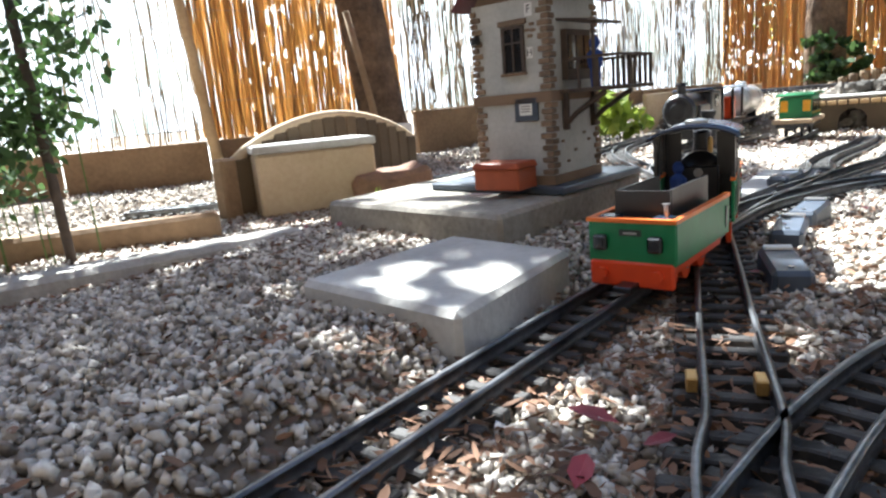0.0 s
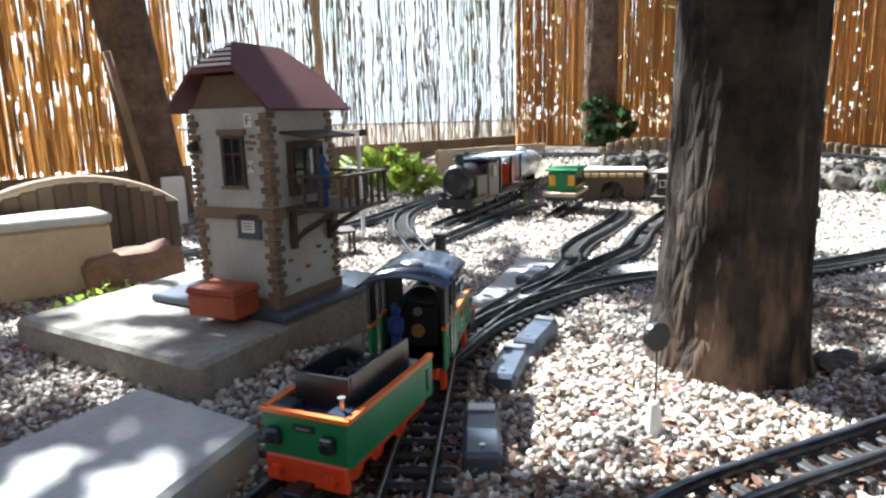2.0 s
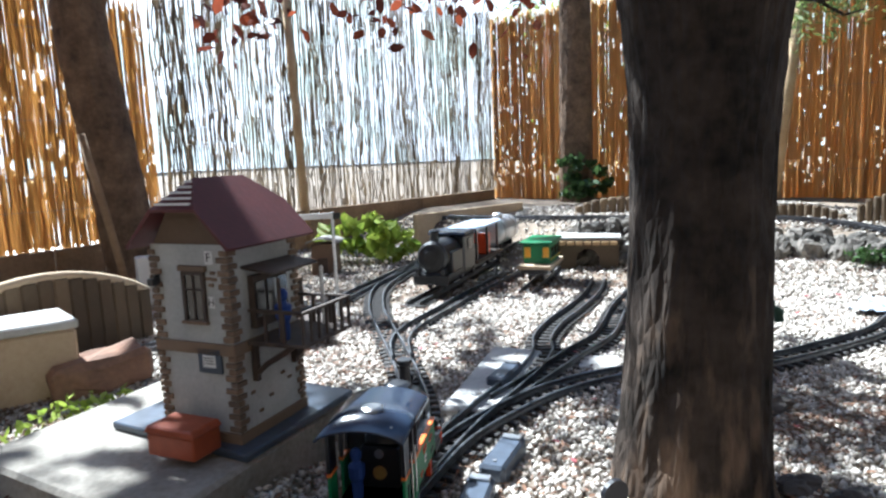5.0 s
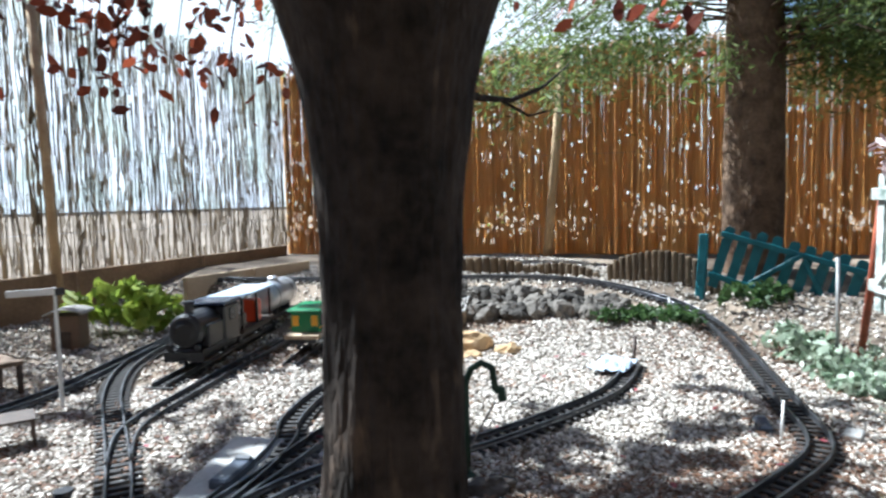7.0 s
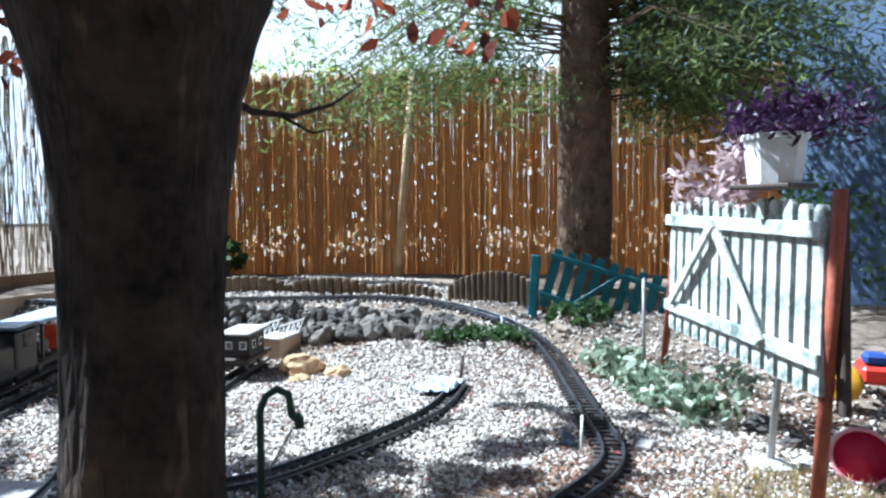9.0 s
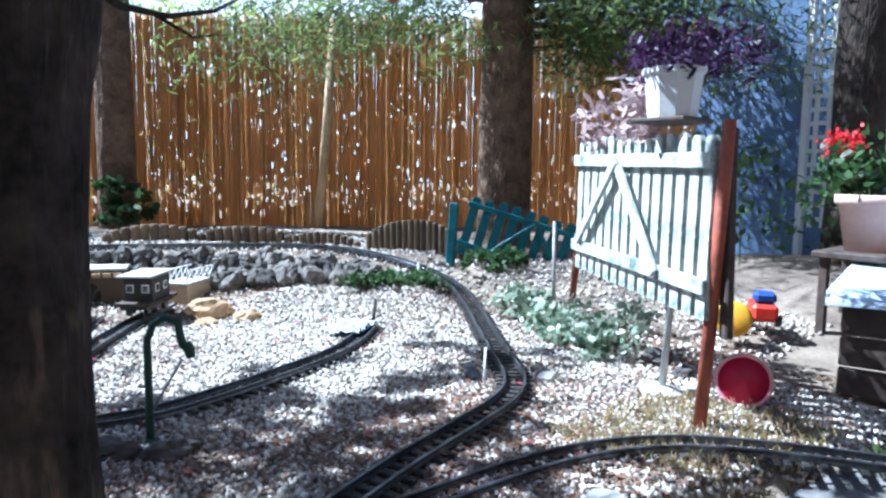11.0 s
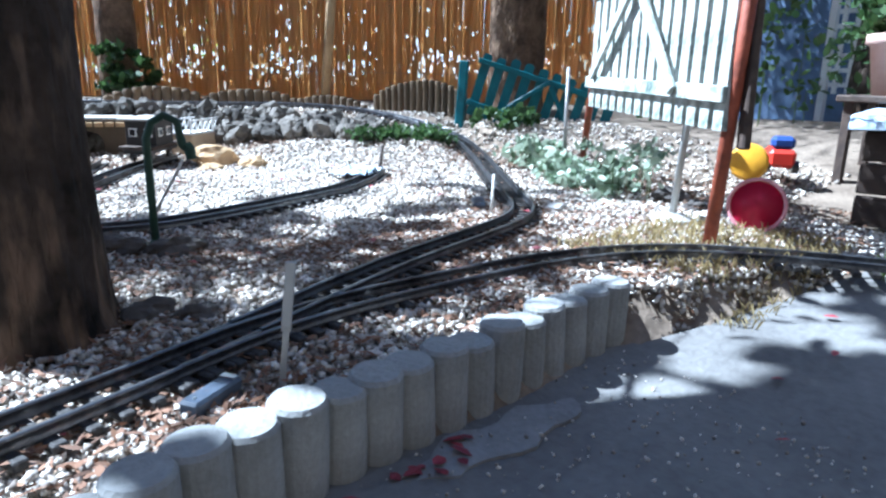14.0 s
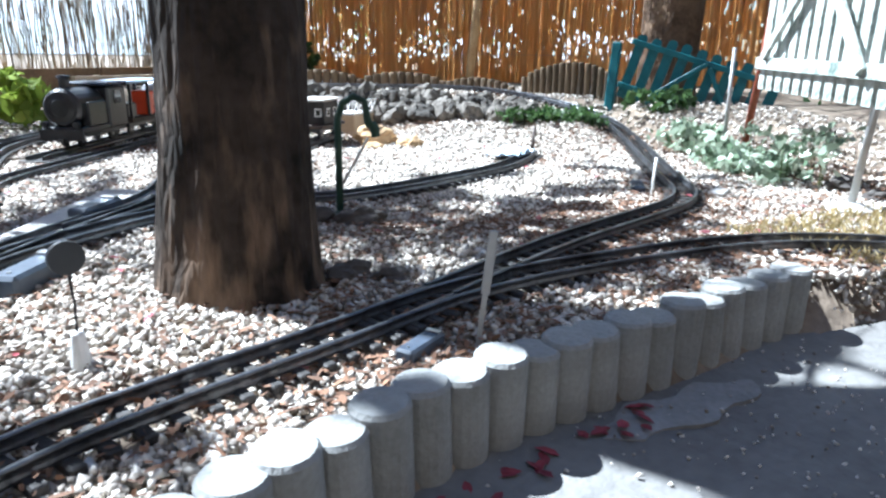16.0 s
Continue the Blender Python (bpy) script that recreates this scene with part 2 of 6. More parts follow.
def part(name, bm, mat, parent=None, label="", smooth=False, m=None):
    ob = new(name, bm if isinstance(bm, bpy.types.Mesh) else mesh_from(name, bm, mat, smooth))
    if parent is not None:
        ob.parent = parent
    if m is not None:
        ob.matrix_basis = m
    return tagged(ob, label)


def box(sx, sy, sz, at=(0, 0, 0), bevel=0.0, bm=None, turn=0.0, taper=1.0):
    """A box standing on at (its base centre)."""
    out = bm or bmesh.new()
    r = bmesh.ops.create_cube(out, size=1)["verts"]
    for v in r:
        k = taper if v.co.z > 0 else 1
        v.co = Vector((v.co.x * sx * k, v.co.y * sy * k, (v.co.z + 0.5) * sz))
    if bevel:
        es = list({e for v in r for e in v.link_edges})
        g = bmesh.ops.bevel(out, geom=es, offset=bevel, segments=1, affect="EDGES")
        r = list({v for f in g["faces"] for v in f.verts} | {v for v in r if v.is_valid})
    rot = Matrix.Rotation(radians(turn), 4, "Z")
    for v in r:
        v.co = rot @ v.co + Vector(at)
    return out


def tube(points, radii, seg=10, bm=None, cap=True, wobble=0.0, rnd=None):
    """A round bar along points, with a radius at each."""
    out = bm or bmesh.new()
    pts = [Vector(p) for p in points]
    if not isinstance(radii, (list, tuple)):
        radii = [radii] * len(pts)
    rings = []
    ref = None
    for i, p in enumerate(pts):
        d = (pts[min(i + 1, len(pts) - 1)] - pts[max(i - 1, 0)]).normalized()
        if ref is None:
            ref = Vector((1, 0, 0)) if abs(d.x) < 0.9 else Vector((0, 1, 0))
        u = (ref - d * ref.dot(d)).normalized()
        ref = u
        w = d.cross(u)
        ring = []
        for k in range(seg):
            a = 2 * math.pi * k / seg
            r = radii[i] * (1 + (rnd.uniform(-wobble, wobble) if wobble else 0))
            ring.append(out.verts.new(p + (u * math.cos(a) + w * math.sin(a)) * r))
        rings.append(ring)
    for a, b in zip(rings, rings[1:]):
        for k in range(seg):
            out.faces.new((a[k], a[(k + 1) % seg], b[(k + 1) % seg], b[k]))
    if cap:
        out.faces.new(rings[0][::-1])
        out.faces.new(rings[-1])
    return out


def lathe(profile, seg=20, bm=None, at=(0, 0, 0)):
    """A turned body from (radius, height) pairs, closed at both ends."""
    return tube([(at[0], at[1], at[2] + z + 1e-5 * i) for i, (r, z) in enumerate(profile)], [max(r, 1e-4) for r, z in profile], seg, bm)


def prism(outline, z0, z1, bm=None, bevel=0.0):
    out = bm or bmesh.new()
    lo = [out.verts.new((x, y, z0)) for x, y in outline]
    hi = [out.verts.new((x, y, z1)) for x, y in outline]
    n = len(outline)
    fs = [out.faces.new(lo[::-1]), out.faces.new(hi)]
    fs += [out.faces.new((lo[i], lo[(i + 1) % n], hi[(i + 1) % n], hi[i])) for i in range(n)]
    bmesh.ops.recalc_face_normals(out, faces=fs)
    if bevel:
        bmesh.ops.bevel(out, geom=list({e for f in fs for e in f.edges}), offset=bevel, segments=1, affect="EDGES")
    return out


def spline(points, step):
    """Even points along a smooth curve through points (any dimension)."""
    P = [np.array(p, float) for p in points]
    P = [2 * P[0] - P[1]] + P + [2 * P[-1] - P[-2]]
    fine = []
    for i in range(1, len(P) - 2):
        for k in range(24):
            t = k / 24
            a, b, c, d = P[i - 1:i + 3]
            fine.append(0.5 * ((2 * b) + (c - a) * t + (2 * a - 5 * b + 4 * c - d) * t * t + (3 * b - a - 3 * c + d) * t ** 3))
    fine.append(P[-2])
    fine = np.array(fine)
    s = np.concatenate([[0], np.cumsum(np.linalg.norm(np.diff(fine, axis=0), axis=1))])
    at = np.linspace(0, s[-1], max(2, int(round(s[-1] / step)) + 1))
    return np.stack([np.interp(at, s, fine[:, k]) for k in range(fine.shape[1])], 1)


def many(name, verts, faces, mat, smooth=False):
    """One mesh out of numpy arrays: faces all of one size."""
    me = bpy.data.meshes.new(name)
    n, k = faces.shape
    me.vertices.add(len(verts))
    me.vertices.foreach_set("co", np.asarray(verts, np.float32).ravel())
    me.loops.add(n * k)
    me.loops.foreach_set("vertex_index", faces.astype(np.int32).ravel())
    me.polygons.add(n)
    me.polygons.foreach_set("loop_start", np.arange(0, n * k, k, dtype=np.int32))
    me.polygons.foreach_set("loop_total", np.full(n, k, np.int32))
    if smooth:
        me.polygons.foreach_set("use_smooth", np.ones(n, bool))
    me.update(calc_edges=True)
    me.materials.append(mat)
    return me


def repeat_mesh(name, base_v, base_f, places, mat, jitter=0.0, rng=None):
    """Copies of one small shape, joined: places are (centre, 3x3)."""
    C = np.array([p[0] for p in places])
    R = np.array([p[1] for p in places])
    base_v = np.array(base_v, float)
    V = np.einsum("nij,vj->nvi", R, base_v)
    if jitter:
        V *= 1 + rng.uniform(-jitter, jitter, V.shape[:2])[:, :, None]
    V += C[:, None]
    F = np.array(base_f)[None] + (np.arange(len(C)) * len(base_v))[:, None, None]
    return many(name, V.reshape(-1, 3), F.reshape(-1, F.shape[-1]), mat)


def turns(rng, n):
    """n random rotations."""
    q = rng.normal(size=(n, 4))
    q /= np.linalg.norm(q, axis=1)[:, None]
    w, x, y, z = q.T
    return np.stack([1 - 2 * (y * y + z * z), 2 * (x * y - w * z), 2 * (x * z + w * y), 2 * (x * y + w * z), 1 - 2 * (x * x + z * z),
                     2 * (y * z - w * x), 2 * (x * z - w * y), 2 * (y * z + w * x), 1 - 2 * (x * x + y * y)], 1).reshape(n, 3, 3)


bm = bmesh.new()
bmesh.ops.create_icosphere(bm, subdivisions=1, radius=0.5)
bm.verts.index_update()
ICO_V = [tuple(v.co) for v in bm.verts]
ICO_F = [[v.index for v in f.verts] for f in bm.faces]
bm.free()
LEAF_V = [(-0.5, 0, 0), (-0.22, -0.24, 0.05), (0.15, -0.23, 0.05), (0.5, 0, -0.06), (0.15, 0.23, 0.05), (-0.22, 0.24, 0.05)]
LEAF_F = [(0, 1, 2, 3, 4, 5)]
NEEDLE_V = [(-0.6, 0, 0), (-0.1, -0.11, 0.03), (0.6, 0, -0.05), (-0.1, 0.11, 0.03)]
CHIP_V = [(x, y, z) for x in (-0.42, 0.42) for y in (-0.42, 0.42) for z in (-0.42, 0.42)]
CHIP_F = [(0, 1, 3, 2), (4, 6, 7, 5), (0, 4, 5, 1), (2, 3, 7, 6), (0, 2, 6, 4), (1, 5, 7, 3)]


# ---------------- ground ----------------
PALISADE = [(0.56, 0.492), (0.64, 0.512), (0.731, 0.537), (0.85, 0.572), (0.983, 0.597), (1.161, 0.609), (1.307, 0.619), (1.455, 0.627)]


def palisade_y(x):
    return np.interp(x, [p[0] for p in PALISADE], [p[1] for p in PALISADE])


def smooth_step(a, b, v):
    t = np.clip((v - a) / (b - a), 0, 1)
    return t * t * (3 - 2 * t)


LOOP = [(1.0, 0.785, 0), (1.219, 0.873, 0), (1.359, 0.92, 0), (1.532, 0.968, 0), (1.69, 1.02, 0), (1.80, 1.10, 0), (1.91, 1.24, 0.0), (2.10, 1.49, 0.005),
        (2.28, 1.74, 0.02), (2.40, 1.97, 0.05), (2.42, 2.2, 0.09), (2.33, 2.45, 0.13), (2.15, 2.68, 0.15), (1.85, 2.9, 0.15), (1.5, 3.1, 0.15), (1.1, 3.35, 0.15), (0.85, 3.55, 0.15)]


LOOP_LINE = None


def loop_level(x, y):
    """Distance to the loop track and its height there."""
    P = np.stack([np.ravel(x), np.ravel(y)], 1)
    d, h = np.full(len(P), 9.0), np.zeros(len(P))
    near = np.where((P[:, 0] > 0.5) & (P[:, 0] < 3) & (P[:, 1] > 0.6) & (P[:, 1] < 4))[0]
    for k in range(0, len(near), 20000):
        i = near[k:k + 20000]
        D = ((P[i, None] - LOOP_LINE[None, :, :2]) ** 2).sum(-1)
        j = D.argmin(1)
        d[i], h[i] = np.sqrt(D[np.arange(len(i)), j]), LOOP_LINE[j, 2]
    return d.reshape(np.shape(x)), h.reshape(np.shape(x))


def ground_z(x, y):
    """Height of the ground: gravel at 0, a sunken path before the palisade, a bank under the far loop."""
    x, y = np.asarray(x, float), np.asarray(y, float)
    inside = (x > 0.45) & (x < 1.47)
    edge = np.where(inside, palisade_y(x), np.where(x <= 0.45, 0.48, 0.627 - 0.28 * (x - 1.455)))
    low = (1 - smooth_step(edge - 0.012, edge + 0.012, y)) * smooth_step(0.44, 0.52, x) * (1 - smooth_step(1.40, 2.2, x))
    z = -0.075 * low
    bank = smooth_step(2.52, 2.66, y + 0.55 * (x - 1.7)) * smooth_step(1.0, 1.35, x) * (1 - smooth_step(2.75, 3.2, x) * 0)
    z = z + 0.135 * bank * smooth_step(1.9, 2.4, y)
    side = -0.862 * (x - 0.06) + 0.507 * (y - 0.44)
    z = z + 0.03 * smooth_step(0.045, 0.11, side) * (1 - smooth_step(1.15, 1.4, y)) * smooth_step(-0.5, -0.2, x) * (1 - smooth_step(0.2, 0.3, x))
    bed = 0.14 * smooth_step(2.45, 3.5, 0.8 * x + 0.6 * y) * smooth_step(0.35, 0.8, y) * (1 - bank)
    z = z + bed
    d, h = loop_level(x, y)
    w = 1 - smooth_step(0.055, 0.15, d)
    z = z * (1 - w) + h * w
    return z + 0.006 * (1 - w) * np.sin(7 * x + 1.3) * np.sin(6 * y)


LOOP_LINE = spline(LOOP, 0.05)


def build_ground():
    xs = np.concatenate([[-400, -60, -12, -6], np.linspace(-3, 5, 201), [8, 14, 60, 400]])
    ys = np.concatenate([[-400, -60, -12, -4], np.linspace(-1.5, 6.5, 201), [9, 14, 60, 400]])
    X, Y = np.meshgrid(xs, ys)
    Z = ground_z(X, Y) - 0.004
    V = np.stack([X, Y, Z], -1).reshape(-1, 3)
    n = len(xs)
    i = (np.arange(len(ys) - 1)[:, None] * n + np.arange(n - 1)).ravel()
    F = np.stack([i, i + 1, i + n + 1, i + n], 1)
    tagged(new("ground", many("ground", V, F, M["soil"], True)), "pale dusty garden soil strewn with gravel", "ground", kind="structure")
    # the sandy path before the palisade
    xs = np.linspace(0.53, 3.2, 90)
    ys = np.linspace(0, 1, 24)
    X, T = np.meshgrid(xs, ys)
    far = np.where(xs < 1.47, palisade_y(xs) - 0.008, 0.599 - 0.28 * (xs - 1.455))
    Y = -1.4 + (far + 1.4) * T
    Z = ground_z(X, Y) + 0.006 + 0.003 * np.sin(9 * X) * np.cos(11 * Y)
    V = np.stack([X, Y, Z], -1).reshape(-1, 3)
    n = len(xs)
    i = (np.arange(len(ys) - 1)[:, None] * n + np.arange(n - 1)).ravel()
    F = np.stack([i, i + 1, i + n + 1, i + n], 1)
    tagged(new("path", many("path", V, F, M["sand"], True)), "trodden grey sandy garden path", "path", kind="structure")


build_ground()

# ---------------- railway ----------------
GAUGE = 0.0445
sleeper_mesh = mesh_from("sleeper", box(0.086, 0.0125, 0.009, bevel=0.0015), M["sleeper"])


def track(label, points, height=0.0):
    """A model railway track: two rails and its sleepers, along (x, y[, z]) points."""
    pts = [(p[0], p[1], (p[2] if len(p) > 2 else 0) + height) for p in points]
    mid = spline(pts, 0.029)
    fine = spline(pts, 0.02)
    root = thing("railway_track", label, "railway track", group="garden railway tracks")

    def sides(c):
        d = np.gradient(c, axis=0)
        d /= np.linalg.norm(d[:, :2], axis=1)[:, None]
        return d, np.stack([-d[:, 1], d[:, 0], 0 * d[:, 0]], 1)

    d, nrm = sides(fine)
    profile = [(-0.0035, 0.009), (0.0035, 0.009), (0.0012, 0.0115), (0.0012, 0.0185), (0.0026, 0.0195), (0.0026, 0.0222), (-0.0026, 0.0222), (-0.0026, 0.0195), (-0.0012, 0.0185), (-0.0012, 0.0115)]
    k = len(profile)
    for side in (-1, 1):
        line = fine + nrm * side * GAUGE / 2
        V = (line[:, None] + nrm[:, None] * np.array([p[0] for p in profile])[None, :, None] + np.array([[0, 0, p[1]] for p in profile])[None]).reshape(-1, 3)
        i = np.arange(len(line) - 1)[:, None] * k
        j = np.arange(k)[None]
        F = np.stack([i + j, i + (j + 1) % k, i + k + (j + 1) % k, i + k + j], -1).reshape(-1, 4)
        part("rail", many("rail", V, F, M["rail"]), None, root)
    d, nrm = sides(mid)
    for p, a in zip(mid, nrm):
        part("sleeper", sleeper_mesh, None, root, m=pose(p[0], p[1], p[2] + 0.001, 0, 0, math.degrees(math.atan2(a[1], a[0]))))
    return root


T_MAIN = [(-0.02, 0.30), (0.06, 0.44), (0.132, 0.564), (0.181, 0.647), (0.245, 0.751), (0.335, 0.908), (0.43, 1.08), (0.528, 1.237), (0.62, 1.36), (0.725, 1.50), (0.79, 1.62), (0.82, 1.72), (0.90, 1.86), (1.02, 2.02), (1.14, 2.20), (1.24, 2.40)]
T_STRAIGHT = [(0.245, 0.30), (0.261, 0.388), (0.28, 0.445), (0.297, 0.523), (0.32, 0.635), (0.353, 0.785), (0.405, 1.03), (0.455, 1.30), (0.463, 1.48), (0.456, 1.70), (0.44, 1.95), (0.43, 2.2), (0.46, 2.5), (0.56, 2.78), (0.68, 3.02)]
track("dark model railway track with metal rails in gravel", T_MAIN)
track("dark model railway track with crossing rails in gravel", T_STRAIGHT)
track("curved siding track bending off the crossing", [(0.40, 1.02), (0.509, 1.183), (0.621, 1.288), (0.757, 1.379), (0.92, 1.425), (1.09, 1.395), (1.234, 1.42), (1.413, 1.473), (1.592, 1.54), (1.72, 1.62), (1.86, 1.745)])
track("track branching off a turnout towards the standing wagons", [(0.62, 1.34), (0.72, 1.44), (0.853, 1.581), (0.985, 1.719), (1.127, 1.96), (1.28, 2.18), (1.40, 2.33), (1.52, 2.46)])
track("curved branch track of the far turnout", [(0.459, 1.62), (0.47, 1.80), (0.515, 1.929), (0.615, 2.09), (0.74, 2.288), (0.903, 2.53), (1.0, 2.68)])
track("through track behind the signal tower", [(-0.9, 1.62), (-0.5, 1.75), (-0.15, 1.93), (0.157, 2.15), (0.30, 2.33), (0.44, 2.6), (0.60, 2.9), (0.72, 3.12)], 0.002)
track("short stub track carrying the standing train", [(0.55, 2.22), (0.66, 2.41), (0.80, 2.66), (0.95, 2.93), (1.1, 3.2)])
T_NEAR = [(0.20, 0.26), (0.269, 0.362), (0.345, 0.461), (0.44, 0.555), (0.57, 0.638), (0.675, 0.677), (0.782, 0.708), (0.90, 0.745), (1.0, 0.785)]
track("track running beside the concrete palisade edging", T_NEAR)
track("outer loop track climbing over the rock bank", LOOP, 0.002)
track("branch track curving away along the path", [(0.90, 0.745), (1.018, 0.778), (1.15, 0.792), (1.28, 0.79), (1.44, 0.778), (1.56, 0.755), (1.67, 0.71), (1.77, 0.63), (1.88, 0.47), (1.97, 0.28)], 0.001)


# ---------------- fences ----------------
def reed_fence(name, a, b, z0, z1, mat, pitch, width, label, seed, lean=0.02, gap=0.0, layers=1, chinks=0, chink=(0.006, 0.018), band=0.0, wiggle=0.003):
    """Upright wavy reeds, side by side, between two points of the plan; chinks are torn out of the mat."""
    rng = np.random.default_rng(seed)
    a, b = np.array(a, float), np.array(b, float)
    length = np.linalg.norm(b - a)
    d = (b - a) / length
    nrm = np.array([-d[1], d[0]])
    holes = []
    while len(holes) < chinks * length:
        s, z = rng.uniform(0, length), rng.uniform(z0 + 0.12, z1)
        if rng.random() < band:
            z = z0 + abs(rng.normal(0.25, 0.06))
        clump = noise.noise(Vector((s * 2.6, z * 1.1, seed))) + 0.5 * noise.noise(Vector((s * 9, z * 4, seed)))
        if clump > rng.uniform(-0.35, 0.45):
            k = rng.uniform(0.5, 1.5) ** 1.5
            holes.append((s, z, chink[0] * k, chink[1] * k * rng.uniform(0.5, 1.5)))
    holes = np.array(holes) if holes else np.zeros((0, 4))
    V, F = [], []
    for layer in range(layers):
        s = 0.0
        while s < length:
            w = width * rng.uniform(0.7, 1.3)
            if rng.random() >= gap:
                top = z1 + rng.uniform(-0.05, 0.03)
                cuts = []
                for hs, hz, hw, hh in holes[np.abs(holes[:, 0] - s) < holes[:, 2]]:
                    half = hh * math.sqrt(max(0.05, 1 - ((hs - s) / hw) ** 2))
                    cuts.append((hz - half, hz + half))
                for zc in rng.uniform(z0, top, rng.integers(1, 5) if gap else 0):
                    cuts.append((zc, zc + rng.uniform(0.02, 0.12)))
                cuts.sort()
                spans, foot = [], z0 + rng.uniform(-0.02, 0.01)
                for lo, hi in cuts:
                    if lo - foot > 0.008:
                        spans.append((foot, lo))
                    foot = max(foot, hi)
                if top - foot > 0.01:
                    spans.append((foot, top))
                off = rng.uniform(-0.006, 0.006) - layer * 0.014
                sway = rng.uniform(-lean, lean)
                knots = np.linspace(z0 - 0.05, z1 + 0.05, 13)
                bows = rng.normal(0, wiggle, 13)
                for zl, zh in spans:
                    zs = [zl] + [z for z in knots if zl + 0.01 < z < zh - 0.01] + [zh]
                    base = len(V)
                    for z in zs:
                        cx = s + sway * (z - z0) / (z1 - z0) + np.interp(z, knots, bows)
                        for u, v in ((-w / 2, 0), (0, -w * 0.4), (w / 2, 0), (0, w * 0.4)):
                            p = a + d * (cx + u) + nrm * (off + v)
                            V.append((p[0], p[1], z))
                    for k in range(len(zs) - 1):
                        for j in range(4):
                            F.append((base + 4 * k + j, base + 4 * k + (j + 1) % 4, base + 4 * k + 4 + (j + 1) % 4, base + 4 * k + 4 + j))
            s += pitch * rng.uniform(0.7, 1.3)
    root = thing(name, label, "fence")
    tagged(part("reeds", many("reeds", V, np.array(F), mat), None, root), kind="stuff")
    for f in (0.15, 0.5, 0.85):
        z = z0 + (z1 - z0) * f
        part("wire", tube([(*(a - nrm * 0.02), z), (*((a + b) / 2 - nrm * 0.02), z - 0.004), (*(b - nrm * 0.02), z)], 0.0012, 5), M["grey_metal"], root)
    return root


CORNERS = [(-3.2, 1.75), (-1.2, 2.68), (-0.50, 3.42), (1.55, 5.3), (3.05, 3.95), (5.4, 1.95)]
reed_fence("reed_fence", CORNERS[0], CORNERS[1], 0.17, 1.2, M["reed_pale"], 0.010, 0.006, "sparse sunlit reed fence on a low board wall", 1, gap=0.4, wiggle=0.005)
reed_fence("reed_fence", CORNERS[1], CORNERS[2], 0.17, 1.2, M["reed"], 0.0056, 0.0098, "dense golden reed fence glowing in the sun", 2, chinks=420, chink=(0.0024, 0.018), lean=0.010, wiggle=0.002)
reed_fence("reed_fence", CORNERS[2], CORNERS[3], 0.2, 1.55, M["reed_pale"], 0.0095, 0.0074, "sparse pale reed fence against bright daylight", 3, gap=0.34, layers=2, wiggle=0.0075)
reed_fence("reed_fence", CORNERS[3], CORNERS[4], 0.1, 1.5, M["mat_brown"], 0.0052, 0.0112, "brown reed fence with chinks of light", 4, chinks=600, chink=(0.0034, 0.012), band=0.25, lean=0.006, wiggle=0.0015)
reed_fence("reed_fence", CORNERS[4], CORNERS[5], 0.1, 1.5, M["mat_brown"], 0.0052, 0.0112, "brown reed fence behind the spruce trunk", 5, chinks=460, chink=(0.0034, 0.012), band=0.3, lean=0.006, wiggle=0.0015)


# ---------------- trees ----------------
def trunk_mesh(points, radii, seed, ridges=11, depth=0.06):
    """A trunk along points, its bark broken into long flaky plates."""
    c = spline([(*p, r) for p, r in zip(points, radii)], 0.016)
    seg = 72
    a = np.linspace(0, 2 * np.pi, seg, endpoint=False)
    V = []
    for x, y, z, r in c:
        rr = []
        for t in a:
            u, v = math.cos(t), math.sin(t)
            q = ridges * 0.45
            fissure = abs(noise.noise(Vector((u * q + 0.4 * math.sin(z * 9), v * q, z * 5 + seed))))
            flake = noise.noise(Vector((u * q * 2.4, v * q * 2.4, z * 17 + seed)))
            swell = noise.noise(Vector((u * 1.1, v * 1.1, z * 2.2 + seed)))
            rr.append(r * (1 + depth * (min(fissure * 4, 1.0) - 0.6 + 0.55 * flake) + 0.07 * swell))
        rr = np.array(rr)
        V.append(np.stack([x + rr * np.cos(a), y + rr * np.sin(a), np.full(seg, z)], 1))
    n = len(V)
    i = (np.arange(n - 1)[:, None] * seg)
    j = np.arange(seg)[None]
    F = np.stack([i + j, i + (j + 1) % seg, i + seg + (j + 1) % seg, i + seg + j], -1).reshape(-1, 4)
    return np.concatenate(V), F


def leaf_cloud(rng, centres, per, spread, size, flat=1.0):
    """Leaves round the centres: places for repeat_mesh."""
    C = np.repeat(np.array(centres, float), per, axis=0)
    C = C + rng.normal(size=C.shape) * np.array([spread, spread, spread * flat])
    R = turns(rng, len(C)) * (size * rng.uniform(0.6, 1.3, len(C)))[:, None, None]
    return list(zip(C, R))


def limb(root, pts, radii, mat):
    part("limb", tube(pts, radii, 9), mat, root, smooth=True)


